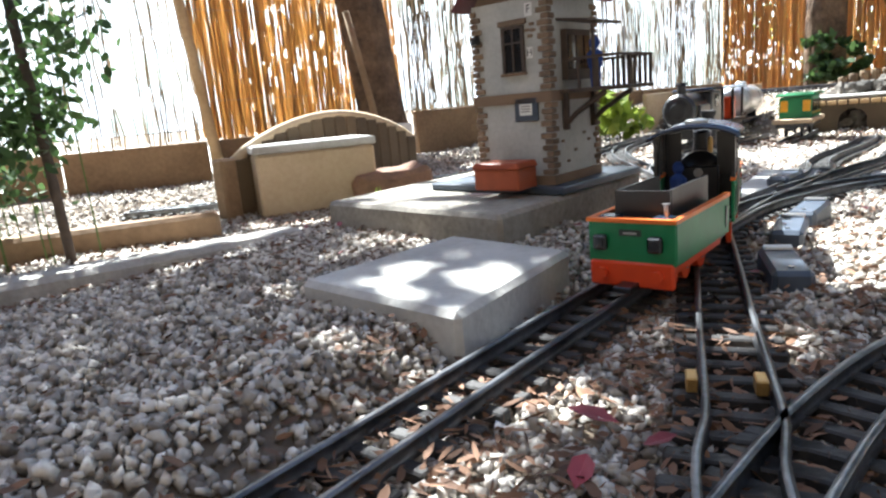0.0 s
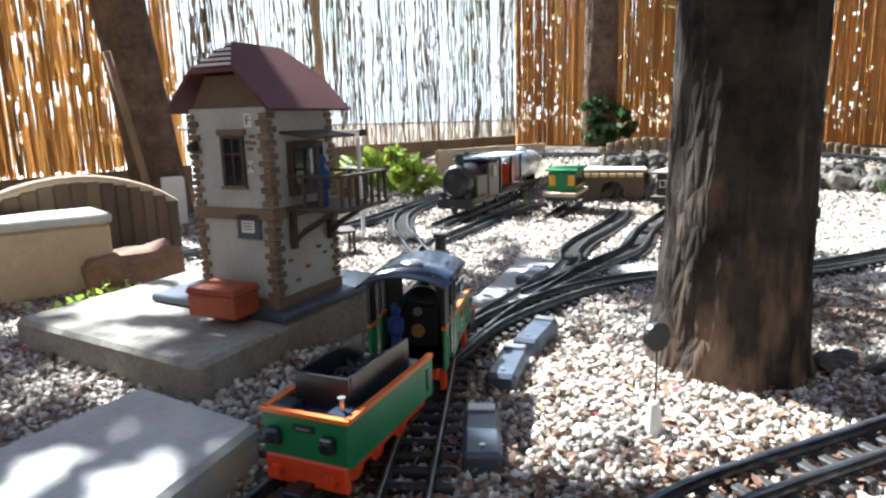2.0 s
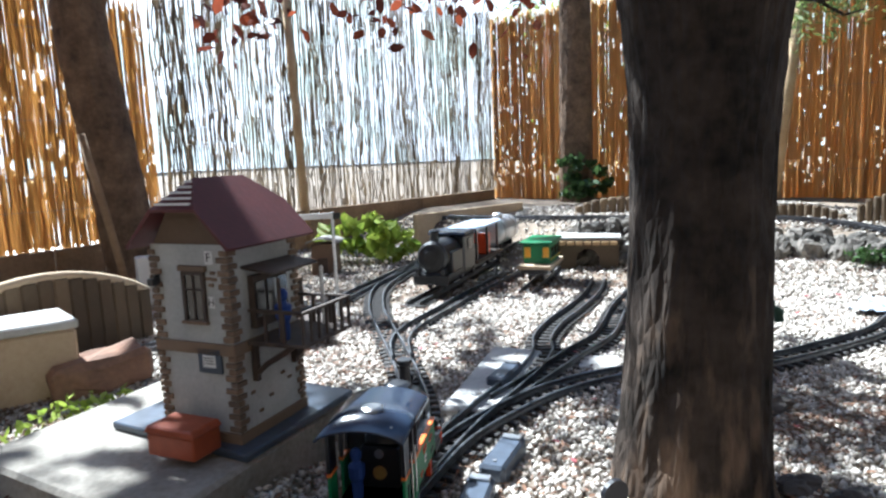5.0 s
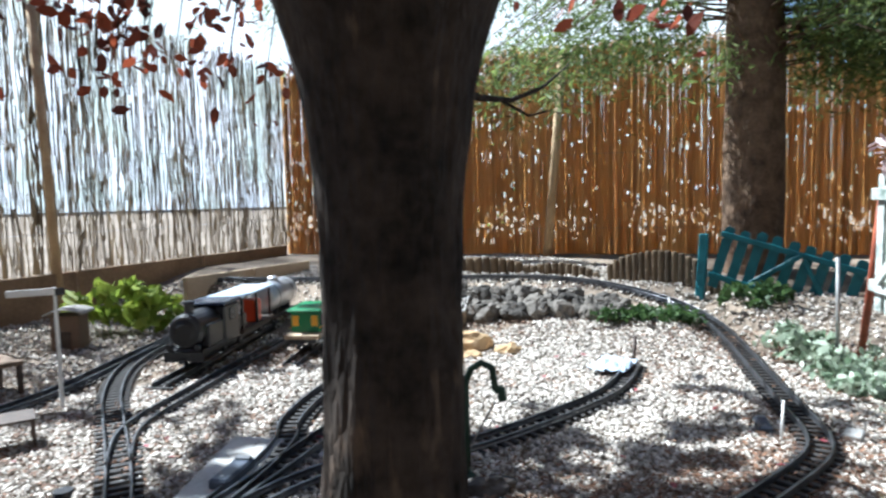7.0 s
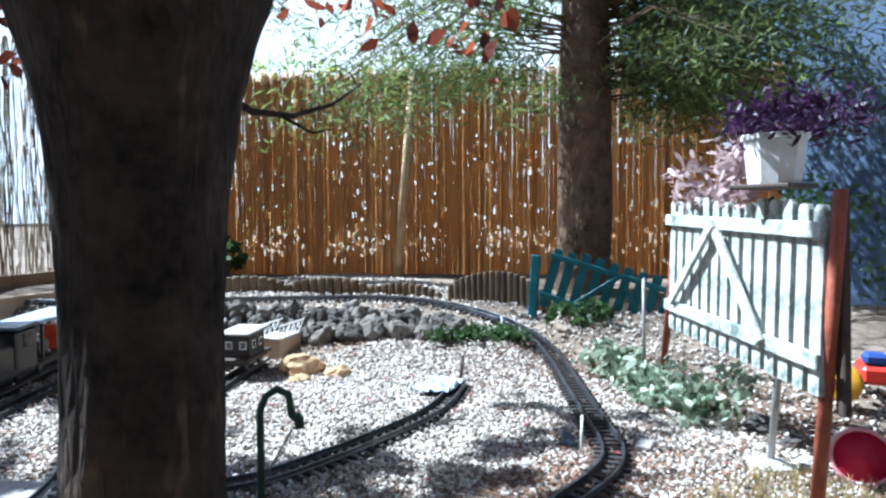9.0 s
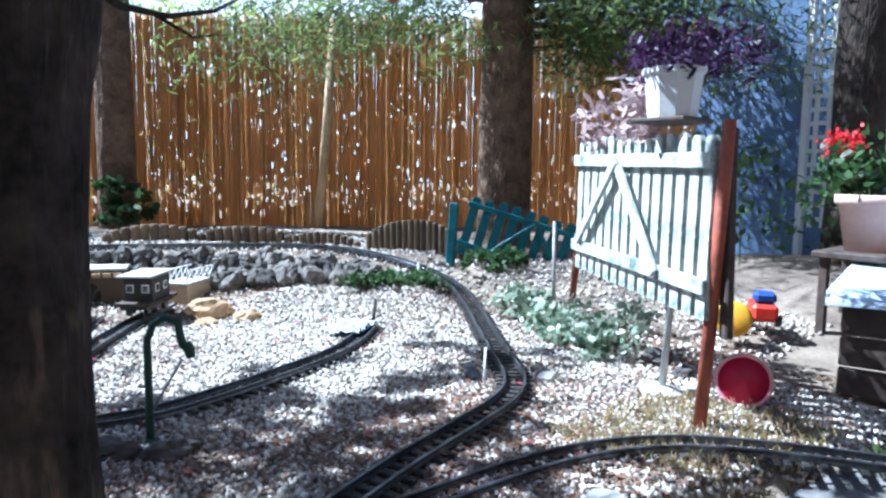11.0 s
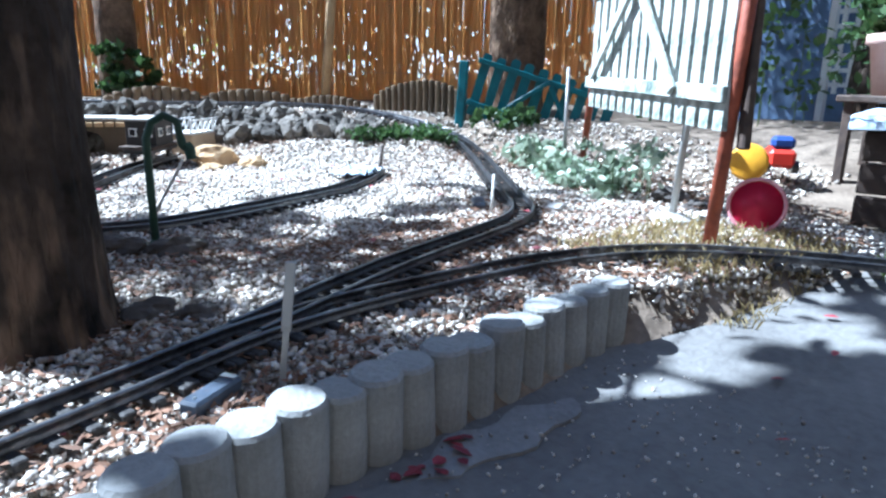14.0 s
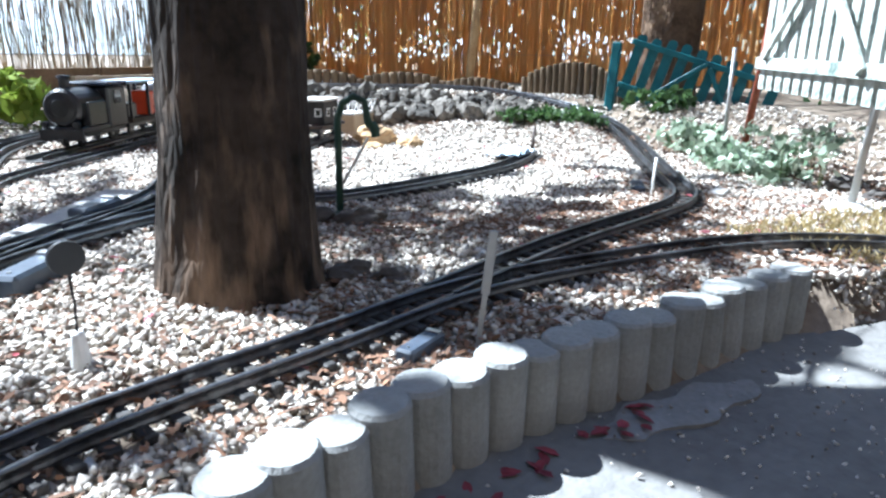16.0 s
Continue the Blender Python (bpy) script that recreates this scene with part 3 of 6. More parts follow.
def plum_tree():
    """The near tree: a ridged trunk that forks above, with an unseen crown of dark red leaves set out to cast shade."""
    root = thing("plum_tree", "old dark-barked tree with forked limbs and red leaves", "tree")
    x, y = 0.812, 0.99
    V, F = trunk_mesh([(x, y, -0.03), (x, y, 0.03), (x + 0.003, y, 0.2), (x + 0.01, y + 0.005, 0.45), (x + 0.015, y + 0.005, 0.62), (x + 0.015, y + 0.005, 0.73), (x + 0.015, y + 0.005, 0.82), (x + 0.01, y + 0.01, 1.0)],
                      [0.122, 0.105, 0.092, 0.090, 0.101, 0.122, 0.155, 0.21], 11, 12, 0.05)
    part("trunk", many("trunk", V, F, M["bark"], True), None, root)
    rng = np.random.default_rng(12)
    limb(root, [(x - 0.07, y, 0.85), (x - 0.13, y + 0.02, 0.98), (x - 0.28, y + 0.1, 1.3), (x - 0.55, y + 0.3, 1.9)], [0.085, 0.07, 0.055, 0.03], M["bark"])
    limb(root, [(x + 0.08, y, 0.85), (x + 0.14, y - 0.01, 0.98), (x + 0.26, y, 1.3), (x + 0.5, y + 0.2, 2.0)], [0.085, 0.068, 0.05, 0.03], M["bark"])
    limb(root, [(x + 0.09, y - 0.02, 0.685), (x + 0.15, y + 0.02, 0.668), (x + 0.22, y + 0.05, 0.672), (x + 0.30, y + 0.09, 0.70), (x + 0.37, y + 0.12, 0.745)], [0.007, 0.005, 0.004, 0.003, 0.0015], M["bark"])
    limb(root, [(x + 0.20, y + 0.045, 0.670), (x + 0.25, y + 0.05, 0.650), (x + 0.29, y + 0.06, 0.660)], [0.003, 0.002, 0.001], M["bark"])
    # unseen crown shaped for dappled shade, open over sunlit spots: (x, y, height that is lit, radius)
    gaps = [(2.03, 0.95, 0.4, 0.36), (-0.18, 1.62, 0.05, 0.17), (-0.45, 2.3, 0, 0.28), (-0.2, 2.0, 0, 0.2), (0.05, 1.45, 0.08, 0.10), (-0.10, 1.05, 0.08, 0.07), (0.72, 1.0, 0.12, 0.13), (0.72, 1.0, 0.33, 0.10), (0.60, 0.98, 0, 0.20), (0.62, 1.22, 0, 0.15), (1.68, 1.9, 0, 0.36), (1.45, 2.1, 0, 0.25),
            (1.80, 0.72, 0, 0.20), (0.42, 1.75, 0, 0.17), (-0.05, 1.22, 0.08, 0.10), (0.70, 0.86, 0, 0.13), (2.0, 0.81, 0, 0.2), (0.86, 0.82, 0, 0.06), (0.15, 1.75, 0, 0.25), (0.6, 2.2, 0, 0.2), (-0.35, 1.62, 0.17, 0.16),
            (2.5, 0.7, 0, 0.2), (1.72, 0.52, -0.03, 0.11), (1.95, 0.44, 0, 0.11), (1.50, 0.50, -0.04, 0.06), (2.32, 0.60, 0, 0.40), (0.92, 2.0, 0, 0.18), (-0.4, 1.90, 0.0, 0.22), (2.25, 1.5, 0.05, 0.26), (-0.75, 2.0, 0, 0.3), (-0.55, 1.05, 0, 0.2), (0.02, 1.02, 0.076, 0.06), (0.10, 0.70, 0.05, 0.045),
            (2.3, 2.2, 0.1, 0.26), (1.52, 1.38, 0, 0.10), (1.25, 1.62, 0, 0.12), (1.72, 1.38, 0, 0.09), (0.60, 0.50, 0, 0.07), (0.95, 0.33, -0.07, 0.07), (1.42, 0.36, -0.07, 0.04), (1.55, 0.62, 0, 0.10)]
    kx, ky = SUN_FROM.x / SUN_FROM.z, SUN_FROM.y / SUN_FROM.z
    gaps = [(a - kx * z, b - ky * z, c) for a, b, z, c in gaps]
    C = []
    for gx, gy, h in rng.uniform((-0.9, -0.6, 1.75), (2.6, 2.6, 2.5), (90000, 3)):
        clump = 0.4 * noise.noise(Vector((gx * 2.6, gy * 2.6, 1.7))) + 0.8 * noise.noise(Vector((gx * 6.0 + gy * 2.0, gy * 9.0, 5.2))) + 0.75 * noise.noise(Vector((gx * 14.0, gy * 19.0, 2.2)))
        # leaf cover is set area by area to shade or clear the ground
        open_sky = -0.06 + 0.08 * (1 - float(smooth_step(0.3, 0.6, gy))) + 0.12 * float(smooth_step(1.2, 1.7, gy)) + 0.08 * float(smooth_step(1.3, 1.9, gx))
        open_sky -= 0.36 * float(1 - smooth_step(0.30, 0.45, gx)) * float(1 - smooth_step(0.95, 1.1, gy)) + 0.45 * float(smooth_step(1.05, 1.25, gx)) * float(1 - smooth_step(0.44, 0.54, gy))
        open_sky += 0.26 * float(smooth_step(0.5, 0.7, gx)) * float(1 - smooth_step(1.35, 1.5, gx)) * float(smooth_step(0.5, 0.6, gy)) * float(1 - smooth_step(0.95, 1.1, gy))
        open_sky += 0.9 * float(smooth_step(0.78, 1.0, math.hypot((gx - 0.85) / 1.9, (gy - 0.95) / 1.75)))
        if clump > open_sky and all((gx - a) ** 2 + (gy - b) ** 2 > (c * (1 + 0.9 * clump)) ** 2 for a, b, c in gaps):
            C.append((gx + kx * h, gy + ky * h, h))
    C = np.array(C)
    for c in C[::len(C) // 9]:
        limb(root, [(x - 0.2, y + 0.08, 1.15), ((x + c[0]) / 2 - 0.1, (y + c[1]) / 2, 1.75), tuple(c)], [0.016, 0.009, 0.003], M["bark"])
    R = turns(rng, len(C)) * (0.054 * rng.uniform(0.6, 1.3, len(C)))[:, None, None]
    part("crown", repeat_mesh("crown", LEAF_V, LEAF_F, list(zip(C, R)), M["leaf_red"]), None, root, "unseen dark red leaves placed to dapple the ground")
    low = [(rng.uniform(0.05, 0.85), 1.95 + rng.uniform(-0.15, 0.15), 0.77 + 0.36 * rng.random() ** 0.7) for k in range(44)]
    low += [(1.38, 1.11, 0.86), (1.43, 1.10, 0.90), (1.25, 1.20, 0.91), (1.30, 1.22, 0.93), (1.15, 1.25, 0.95)]
    for c in low:
        part("twig", tube([(c[0] * 0.5 + 0.35, c[1] - 0.15, 1.62), (c[0] + 0.04, c[1] - 0.05, c[2] + 0.25), c], [0.005, 0.003, 0.001], 5), M["bark"], root)
    part("low_leaves", repeat_mesh("low_leaves", LEAF_V, LEAF_F, leaf_cloud(rng, low, 11, 0.045, 0.043), M["leaf_red"]), None, root, "hanging red and bronze leaves")


plum_tree()


def plain_tree(name, label, x, y, r, seed, top=2.6, bark="bark_pine", lean=(0, 0), bend=0.0):
    root = thing(name, label, "tree")
    V, F = trunk_mesh([(x, y, -0.02), (x, y, 0.15), (x + lean[0] * 0.4, y + lean[1] * 0.4, 1.0), (x + lean[0] * 0.55, y + lean[1] * 0.55, 1.35), (x + lean[0] + bend, y + lean[1], top)], [r * 1.2, r, r * 0.92, r * 0.88, r * 0.6], seed, 13, 0.04)
    part("trunk", many("trunk", V, F, M[bark], True), None, root)
    return root


# this trunk's unseen top bends aside to steer its shadow
treeL = plain_tree("spruce_tree", "brown spruce trunk before the reed fence", -0.47, 2.85, 0.10, 21, lean=(-0.25, 0.0), bend=-0.75)
tree3 = plain_tree("spruce_tree", "shaded spruce trunk beside the brown fence", 1.93, 4.5, 0.115, 22)
tree5 = plain_tree("shade_tree", "shaded tree trunk before the house wall", 3.75, 1.02, 0.10, 24, bark="bark")
limb(tree5, [(3.75, 1.02, 1.25), (3.62, 0.95, 1.55), (3.45, 0.85, 1.95)], [0.05, 0.035, 0.015], M["bark"])
limb(tree5, [(3.75, 1.02, 1.40), (3.88, 1.12, 1.75), (4.0, 1.2, 2.1)], [0.045, 0.03, 0.012], M["bark"])
tree4 = plain_tree("spruce_tree", "tall spruce trunk behind the leaning teal gate", 3.28, 2.52, 0.145, 23)


# ---------------- stone and concrete ----------------
def palisades():
    line = spline(PALISADE, 0.0445)
    rng = random.Random(5)
    for x, y in line:
        root = thing("concrete_palisade", "round grey concrete palisade post set in the path edge", "palisade", pose(x, y, -0.09, rng.uniform(-2, 2), rng.uniform(-2, 2), rng.uniform(0, 360)), "palisade edging")
        h = 0.112 + rng.uniform(-0.006, 0.006)
        part("post", lathe([(0.0265, 0), (0.027, 0.05), (0.0265, h - 0.004), (0.0235, h), (0.012, h + 0.001)], 22), M["concrete_new"], root, smooth=False)


palisades()
slab = [(0.111, 0.905), (0.345, 1.27), (0.035, 1.53), (-0.205, 1.16)]
ob = tagged(new("stone_slab", mesh_from("stone_slab", prism(slab, -0.01, 0.076, bevel=0.006), M["slab_side"])), "worn sandstone slab carrying the model signal tower", "slab")
plate = [(0.199, 1.040), (0.345, 1.262), (0.12, 1.43), (-0.027, 1.215)]
tagged(new("base_plate", mesh_from("base_plate", prism([(p[0], p[1]) for p in plate], 0.077, 0.089, bevel=0.002), M["box_grey"])), "thin dark grey base plate under the signal tower", "plate")
tagged(new("paving_slab", mesh_from("paving_slab", prism([(0.195, 0.80), (0.045, 0.925), (-0.10, 0.72), (0.09, 0.58)], -0.01, 0.05, bevel=0.006), M["paver"])), "pale grey paving slab beside the track", "slab")
block = thing("stone_block", "large tan stone block with a pale sunlit lid", "stone block")
part("body", prism([(-0.475, 1.50), (-0.225, 1.63), (-0.31, 1.76), (-0.55, 1.63)], 0.0, 0.147, bevel=0.006), M["tan"], block)
part("lid", prism([(-0.478, 1.494), (-0.219, 1.629), (-0.31, 1.766), (-0.557, 1.631)], 0.148, 0.168, bevel=0.004), M["paver"], block, "pale flat lid")
tagged(new("pale_paver", mesh_from("pale_paver", prism([(0.50, 1.33), (0.60, 1.30), (0.79, 1.63), (0.69, 1.70)], -0.005, 0.012, bevel=0.003), M["paver"])), "flat pale paver between the tracks", "slab")
tagged(new("pale_paver", mesh_from("pale_paver", prism([(0.83, 1.50), (0.91, 1.47), (0.95, 1.55), (0.87, 1.58)], -0.005, 0.010, bevel=0.003), M["paver"])), "small pale paver beside the turnout", "slab")


def edging_beam(a, b, width, z0, z1, mat, label):
    a, b = Vector((*a, 0)), Vector((*b, 0))
    d = (b - a).normalized()
    n = Vector((-d.y, d.x, 0)) * width / 2
    tagged(new("edging_beam", mesh_from("edging_beam", prism([(p.x, p.y) for p in (a - n, b - n, b + n, a + n)], z0, z1, bevel=0.008), mat)), label, "edging")


edging_beam((-0.255, 1.15), (-0.80, 0.66), 0.075, -0.01, 0.036, M["concrete"], "weathered concrete kerb lying along the gravel")
edging_beam((-0.80, 0.66), (-1.5, 0.03), 0.075, -0.01, 0.036, M["concrete"], "weathered concrete kerb lying along the gravel")
edging_beam((-0.50, 1.335), (-1.35, 0.84), 0.055, -0.01, 0.05, M["plank"], "dark wooden edging beam half buried in soil")


def board_wall(a, b, z0, z1, thick, panels, mat, label):
    """A low wall of boards end to end."""
    root = thing("board_wall", label, "wall", group="low board walls")
    a, b = np.array(a), np.array(b)
    for k in range(panels):
        p, q = a + (b - a) * (k + 0.008) / panels, a + (b - a) * (k + 0.992) / panels
        d = q - p
        ln = np.linalg.norm(d)
        c = (p + q) / 2
        part("board", box(ln, thick, z1 - z0, bevel=0.004), mat, root, m=pose(c[0], c[1], z0, 0, 0, math.degrees(math.atan2(d[1], d[0]))))


def shifted(p, k):
    return (p[0] + k * 0.03, p[1] - k * 0.04)


board_wall(shifted(CORNERS[0], 1), shifted(CORNERS[1], 1), -0.02, 0.165, 0.03, 4, M["plank"], "low brown board wall under the reed fence")
board_wall(shifted(CORNERS[1], 1), shifted(CORNERS[2], 1), -0.02, 0.165, 0.03, 2, M["plank"], "low brown board wall under the golden reeds")
board_wall((-0.44, 3.38), (1.50, 5.16), -0.02, 0.21, 0.04, 3, M["plank"], "dark board wall under the pale reeds")
board_wall((0.69, 3.43), (1.38, 3.92), -0.02, 0.195, 0.03, 2, M["tan"], "tan board planter side catching the sun")


def pole(name, label, a, b, r, mat, category="pole"):
    root = thing(name, label, category)
    part("shaft", tube([a, ((a[0] + b[0]) / 2 + 0.003, (a[1] + b[1]) / 2, (a[2] + b[2]) / 2), b], [r, r * 0.97, r * 0.92], 12), mat, root, smooth=True)
    return root


pole("fence_pole", "pale wooden pole fixed to the reed fence", (-1.10, 2.58, -0.02), (-1.24, 2.61, 1.24), 0.022, M["pole_wood"])
pole("fence_pole", "pale wooden pole fixed to the reed fence", (0.14, 3.90, 0.0), (0.10, 3.93, 1.5), 0.024, M["pole_wood"])
pole("fence_pole", "pale wooden pole leaning on the brown fence", (2.93, 3.82, 0.1), (3.03, 3.76, 1.45), 0.03, M["pole_wood"])
pole("fence_pole", "grey pole standing by the spruce trunk", (-0.42, 2.62, 0.0), (-0.52, 2.6, 0.6), 0.014, M["plank"])


def arch_panel():
    """An arched edging panel of upright half logs."""
    root = thing("arched_edging", "arched wooden garden edging panel behind the stone block", "edging")
    a, b = np.array((-0.56, 1.555)), np.array((-0.22, 2.12))
    n = 16
    d = (b - a) / np.linalg.norm(b - a)
    ang = math.degrees(math.atan2(d[1], d[0]))
    for k in range(n):
        f = (k + 0.5) / n
        c = a + (b - a) * f
        h = 0.13 + 0.095 * math.sin(math.pi * f) ** 0.8
        part("log", box(np.linalg.norm(b - a) / n * 0.97, 0.03, h, bevel=0.004), M["log"], root, m=pose(c[0], c[1], -0.005, 0, 0, ang))
    top = [(*(a + (b - a) * f), 0.13 + 0.095 * math.sin(math.pi * f) ** 0.8) for f in np.linspace(0, 1, 14)]
    part("rim", tube(top, 0.013, 8), M["tan"], root, "pale rounded rim", True)
    part("end_post", box(0.045, 0.045, 0.15, bevel=0.006), M["plank"], root, m=pose(a[0] - 0.01, a[1] - 0.02, -0.005, 0, 0, ang))


arch_panel()


def log_roll(points, h, r, label, humps=1, base=0.0):
    """A row of short upright logs whose tops follow low arches."""
    line = spline(points, r * 2.02)
    root = thing("log_edging", label, "edging", group="log edgings")
    for k, (x, y) in enumerate(line):
        f = k / max(1, len(line) - 1)
        hh = h * (0.62 + 0.38 * abs(math.sin(math.pi * f * humps)) ** 0.7)
        part("log", lathe([(r, 0), (r, hh - r * 0.4), (r * 0.8, hh)], 9), M["log"], root, m=pose(x, y, float(ground_z(x, y)) - 0.03 + base, 0, 0, 40 * k))


log_roll([(2.48, 2.62), (2.60, 2.42), (2.72, 2.22)], 0.17, 0.014, "grey arched roll of upright edging logs", 1)
log_roll([(1.62, 3.62), (1.9, 3.45), (2.1, 3.28), (2.3, 3.05)], 0.115, 0.022, "brown arched roll of upright edging logs", 2)
log_roll([(2.3, 3.05), (2.4, 2.9), (2.48, 2.72)], 0.09, 0.018, "worn brown edging logs behind the loop track", 1)


def rock_mesh(rng, sx, sy, sz, seed):
    bm = bmesh.new()
    bmesh.ops.create_icosphere(bm, subdivisions=3, radius=0.5)
    for v in bm.verts:
        n = noise.noise(v.co * 2.1 + Vector((seed, 0, 0))) * 0.5 + noise.noise(v.co * 5 + Vector((0, seed, 0))) * 0.2
        v.co *= 1 + n * 1.15
        v.co = Vector((v.co.x * sx, v.co.y * sy, v.co.z * sz))
    return bm


def rock(x, y, size, label, mat="stone", seed=0, z=None, turn=0):
    base = float(ground_z(x, y)) if z is None else z
    ob = new("rock", mesh_from("rock", rock_mesh(random, *size, seed), M[mat], False))
    ob.matrix_world = pose(x, y, base + size[2] * 0.3, 0, 0, turn)
    return tagged(ob, label, "rock")


bm = box(0.20, 0.095, 0.085, bevel=0.012)
bmesh.ops.subdivide_edges(bm, edges=bm.edges[:], cuts=3, use_grid_fill=True)
for v in bm.verts:
    v.co += Vector((1, 1, 1)) * 0.010 * noise.noise(v.co * 26) + Vector((0, 0, 0.012 * noise.noise(v.co * 9)))
ob = tagged(new("stone_lump", mesh_from("stone_lump", bm, M["red_stone"])), "reddish broken stone block lying on the gravel", "stone")
ob.matrix_world = pose(-0.20, 1.665, -0.004, 4, -5, 38)
rock(-0.50, 2.35, (0.13, 0.1, 0.07), "white sunlit stone under the fence", "paver", 4)
rock(-0.62, 2.62, (0.16, 0.11, 0.08), "white sunlit stone under the fence", "paver", 5)
rock(1.56, 2.21, (0.14, 0.10, 0.075), "ochre stone at the foot of the rock bank", "ochre_stone", 6)
rock(1.64, 2.10, (0.09, 0.06, 0.04), "small ochre stone at the foot of the rock bank", "ochre_stone", 7)
rock(1.50, 2.12, (0.06, 0.05, 0.03), "small ochre stone at the foot of the rock bank", "ochre_stone", 8)
rock(0.99, 1.255, (0.085, 0.055, 0.04), "flat dark stone beside the pump", "dark_stone", 9, turn=-30)
rock(1.075, 1.20, (0.085, 0.055, 0.04), "flat dark stone beside the pump", "dark_stone", 10, turn=-20)
rock(0.945, 0.945, (0.06, 0.045, 0.03), "bluish grey stone at the tree foot", "dark_stone", 11)
rock(0.99, 0.90, (0.05, 0.04, 0.025), "dark stone at the tree foot", "dark_stone", 12)
rock(2.06, 0.80, (0.07, 0.05, 0.03), "pale stone by the rust-red post", "paver", 13)
rock(2.2, 0.98, (0.08, 0.07, 0.05), "dark stone in the planting bed", "dark_stone", 14)
rock(2.15, 0.88, (0.06, 0.04, 0.03), "dark stone in the planting bed", "dark_stone", 15)


def rock_bank():
    """The dry stone bank under the far loop."""
    rng = np.random.default_rng(31)
    line = spline([(1.22, 2.76), (1.5, 2.63), (1.75, 2.47), (1.97, 2.30), (2.15, 2.12)], 0.036)
    root = thing("rock_bank", "bank of dark loose fieldstones under the loop track", "rock bank")
    shapes = [mesh_from("stone", rock_mesh(random, 0.075, 0.06, 0.055, 40 + k), M["stone"]) for k in range(7)]
    for (x, y) in line:
        for row in range(5):
            ox, oy = rng.normal(0, 0.014, 2)
            px, py = x + 0.55 * (row - 0.5) * 0.032 + ox, y + 0.85 * (row - 0.5) * 0.032 + oy
            o = part("stone", shapes[rng.integers(7)], None, root, m=pose(px, py, float(ground_z(px, py)) + 0.018, *rng.uniform(0, 360, 3)))
            o.scale = [rng.uniform(0.55, 1.35)] * 3


rock_bank()


# ---------------- gravel ----------------
def track_distance(P):
    lines = [spline([(p[0], p[1]) for p in t], 0.02) for t in (T_MAIN, T_STRAIGHT, T_NEAR, LOOP)]
    L = np.concatenate(lines)
    out = np.full(len(P), 9.0)
    for k in range(0, len(P), 4000):
        out[k:k + 4000] = np.sqrt(((P[k:k + 4000, None] - L[None]) ** 2).sum(-1)).min(1)
    return out


def gravel(name, label, n, lo, hi, size, seed, keep, lift=0.0):
    rng = np.random.default_rng(seed)
    P = rng.uniform(lo, hi, (n, 2))
    P = P[keep(P)]
    dist = track_distance(P)
    z = ground_z(P[:, 0], P[:, 1]) + rng.uniform(-0.002, 0.005, len(P)) + lift
    s = size * rng.uniform(0.45, 1.45, len(P))
    z = np.where(dist < 0.05, z - 0.003 - s * 0.2, z)
    R = turns(rng, len(P)) * np.stack([s, s * 0.75, s * 0.6], 1)[:, None, :]
    V = np.array(CHIP_V)
    me = repeat_mesh(name, V, CHIP_F, list(zip(np.c_[P, z], R)), M["gravel"], 0.38, rng)
    tagged(new(name, me), label, "gravel", kind="stuff")


def bank_slope(P):
    v = P[:, 1] + 0.55 * (P[:, 0] - 1.7)
    return (v > 2.44) & (v < 2.68) & (P[:, 0] > 1.1) & (P[:, 0] < 2.3)


def slabs_clear(P):
    def inside(poly):
        r = np.ones(len(P), bool)
        for (x1, y1), (x2, y2) in zip(poly, poly[1:] + poly[:1]):
            r &= (x2 - x1) * (P[:, 1] - y1) - (y2 - y1) * (P[:, 0] - x1) > 0
        return r
    on_path = (P[:, 0] > 0.5) & (P[:, 0] < 1.47) & (P[:, 1] < palisade_y(P[:, 0]) + 0.02)
    far_right = (P[:, 0] >= 1.47) & (P[:, 1] < 0.61 - 0.28 * (P[:, 0] - 1.455))
    return ~(inside(slab) | bank_slope(P) | on_path | far_right)


gravel("gravel", "loose pale limestone gravel between the tracks", 152000, (-0.75, 0.15), (2.25, 2.3), 0.0083, 41, slabs_clear)
gravel("gravel", "loose pale gravel under the fences", 42000, (-1.6, 0.8), (2.9, 4.2), 0.0108, 42, lambda P: ~bank_slope(P) & ((P[:, 1] > 2.2) | (P[:, 0] < -0.7) | (P[:, 0] > 2.2)))




def on_path(P):
    clump = np.array([noise.noise(Vector((x * 4, y * 4, 9.0))) for x, y in P])
    near_edge = palisade_y(P[:, 0]) - P[:, 1]
    return (near_edge > 0.03) & (clump - 1.1 * near_edge > np.random.default_rng(5).uniform(-0.9, 0.4, len(P)))


gravel("grit", "scattered grit and small stones on the sandy path", 2600, (0.55, -0.2), (1.46, 0.6), 0.0034, 43, on_path, 0.007)


# ---------------- signal tower ----------------
def letters(name, text, size, mat, parent, m):
    cu = bpy.data.curves.new(name, "FONT")
    cu.body, cu.size, cu.align_x, cu.align_y, cu.extrude = text, size, "CENTER", "CENTER", 0.0002
    tmp = bpy.data.objects.new(name, cu)
    scene.collection.objects.link(tmp)
    me = bpy.data.meshes.new_from_object(tmp.evaluated_get(bpy.context.evaluated_depsgraph_get()))
    bpy.data.objects.remove(tmp)
    me.materials.clear()
    me.materials.append(mat)
    return part(name, me, None, parent, m=m)


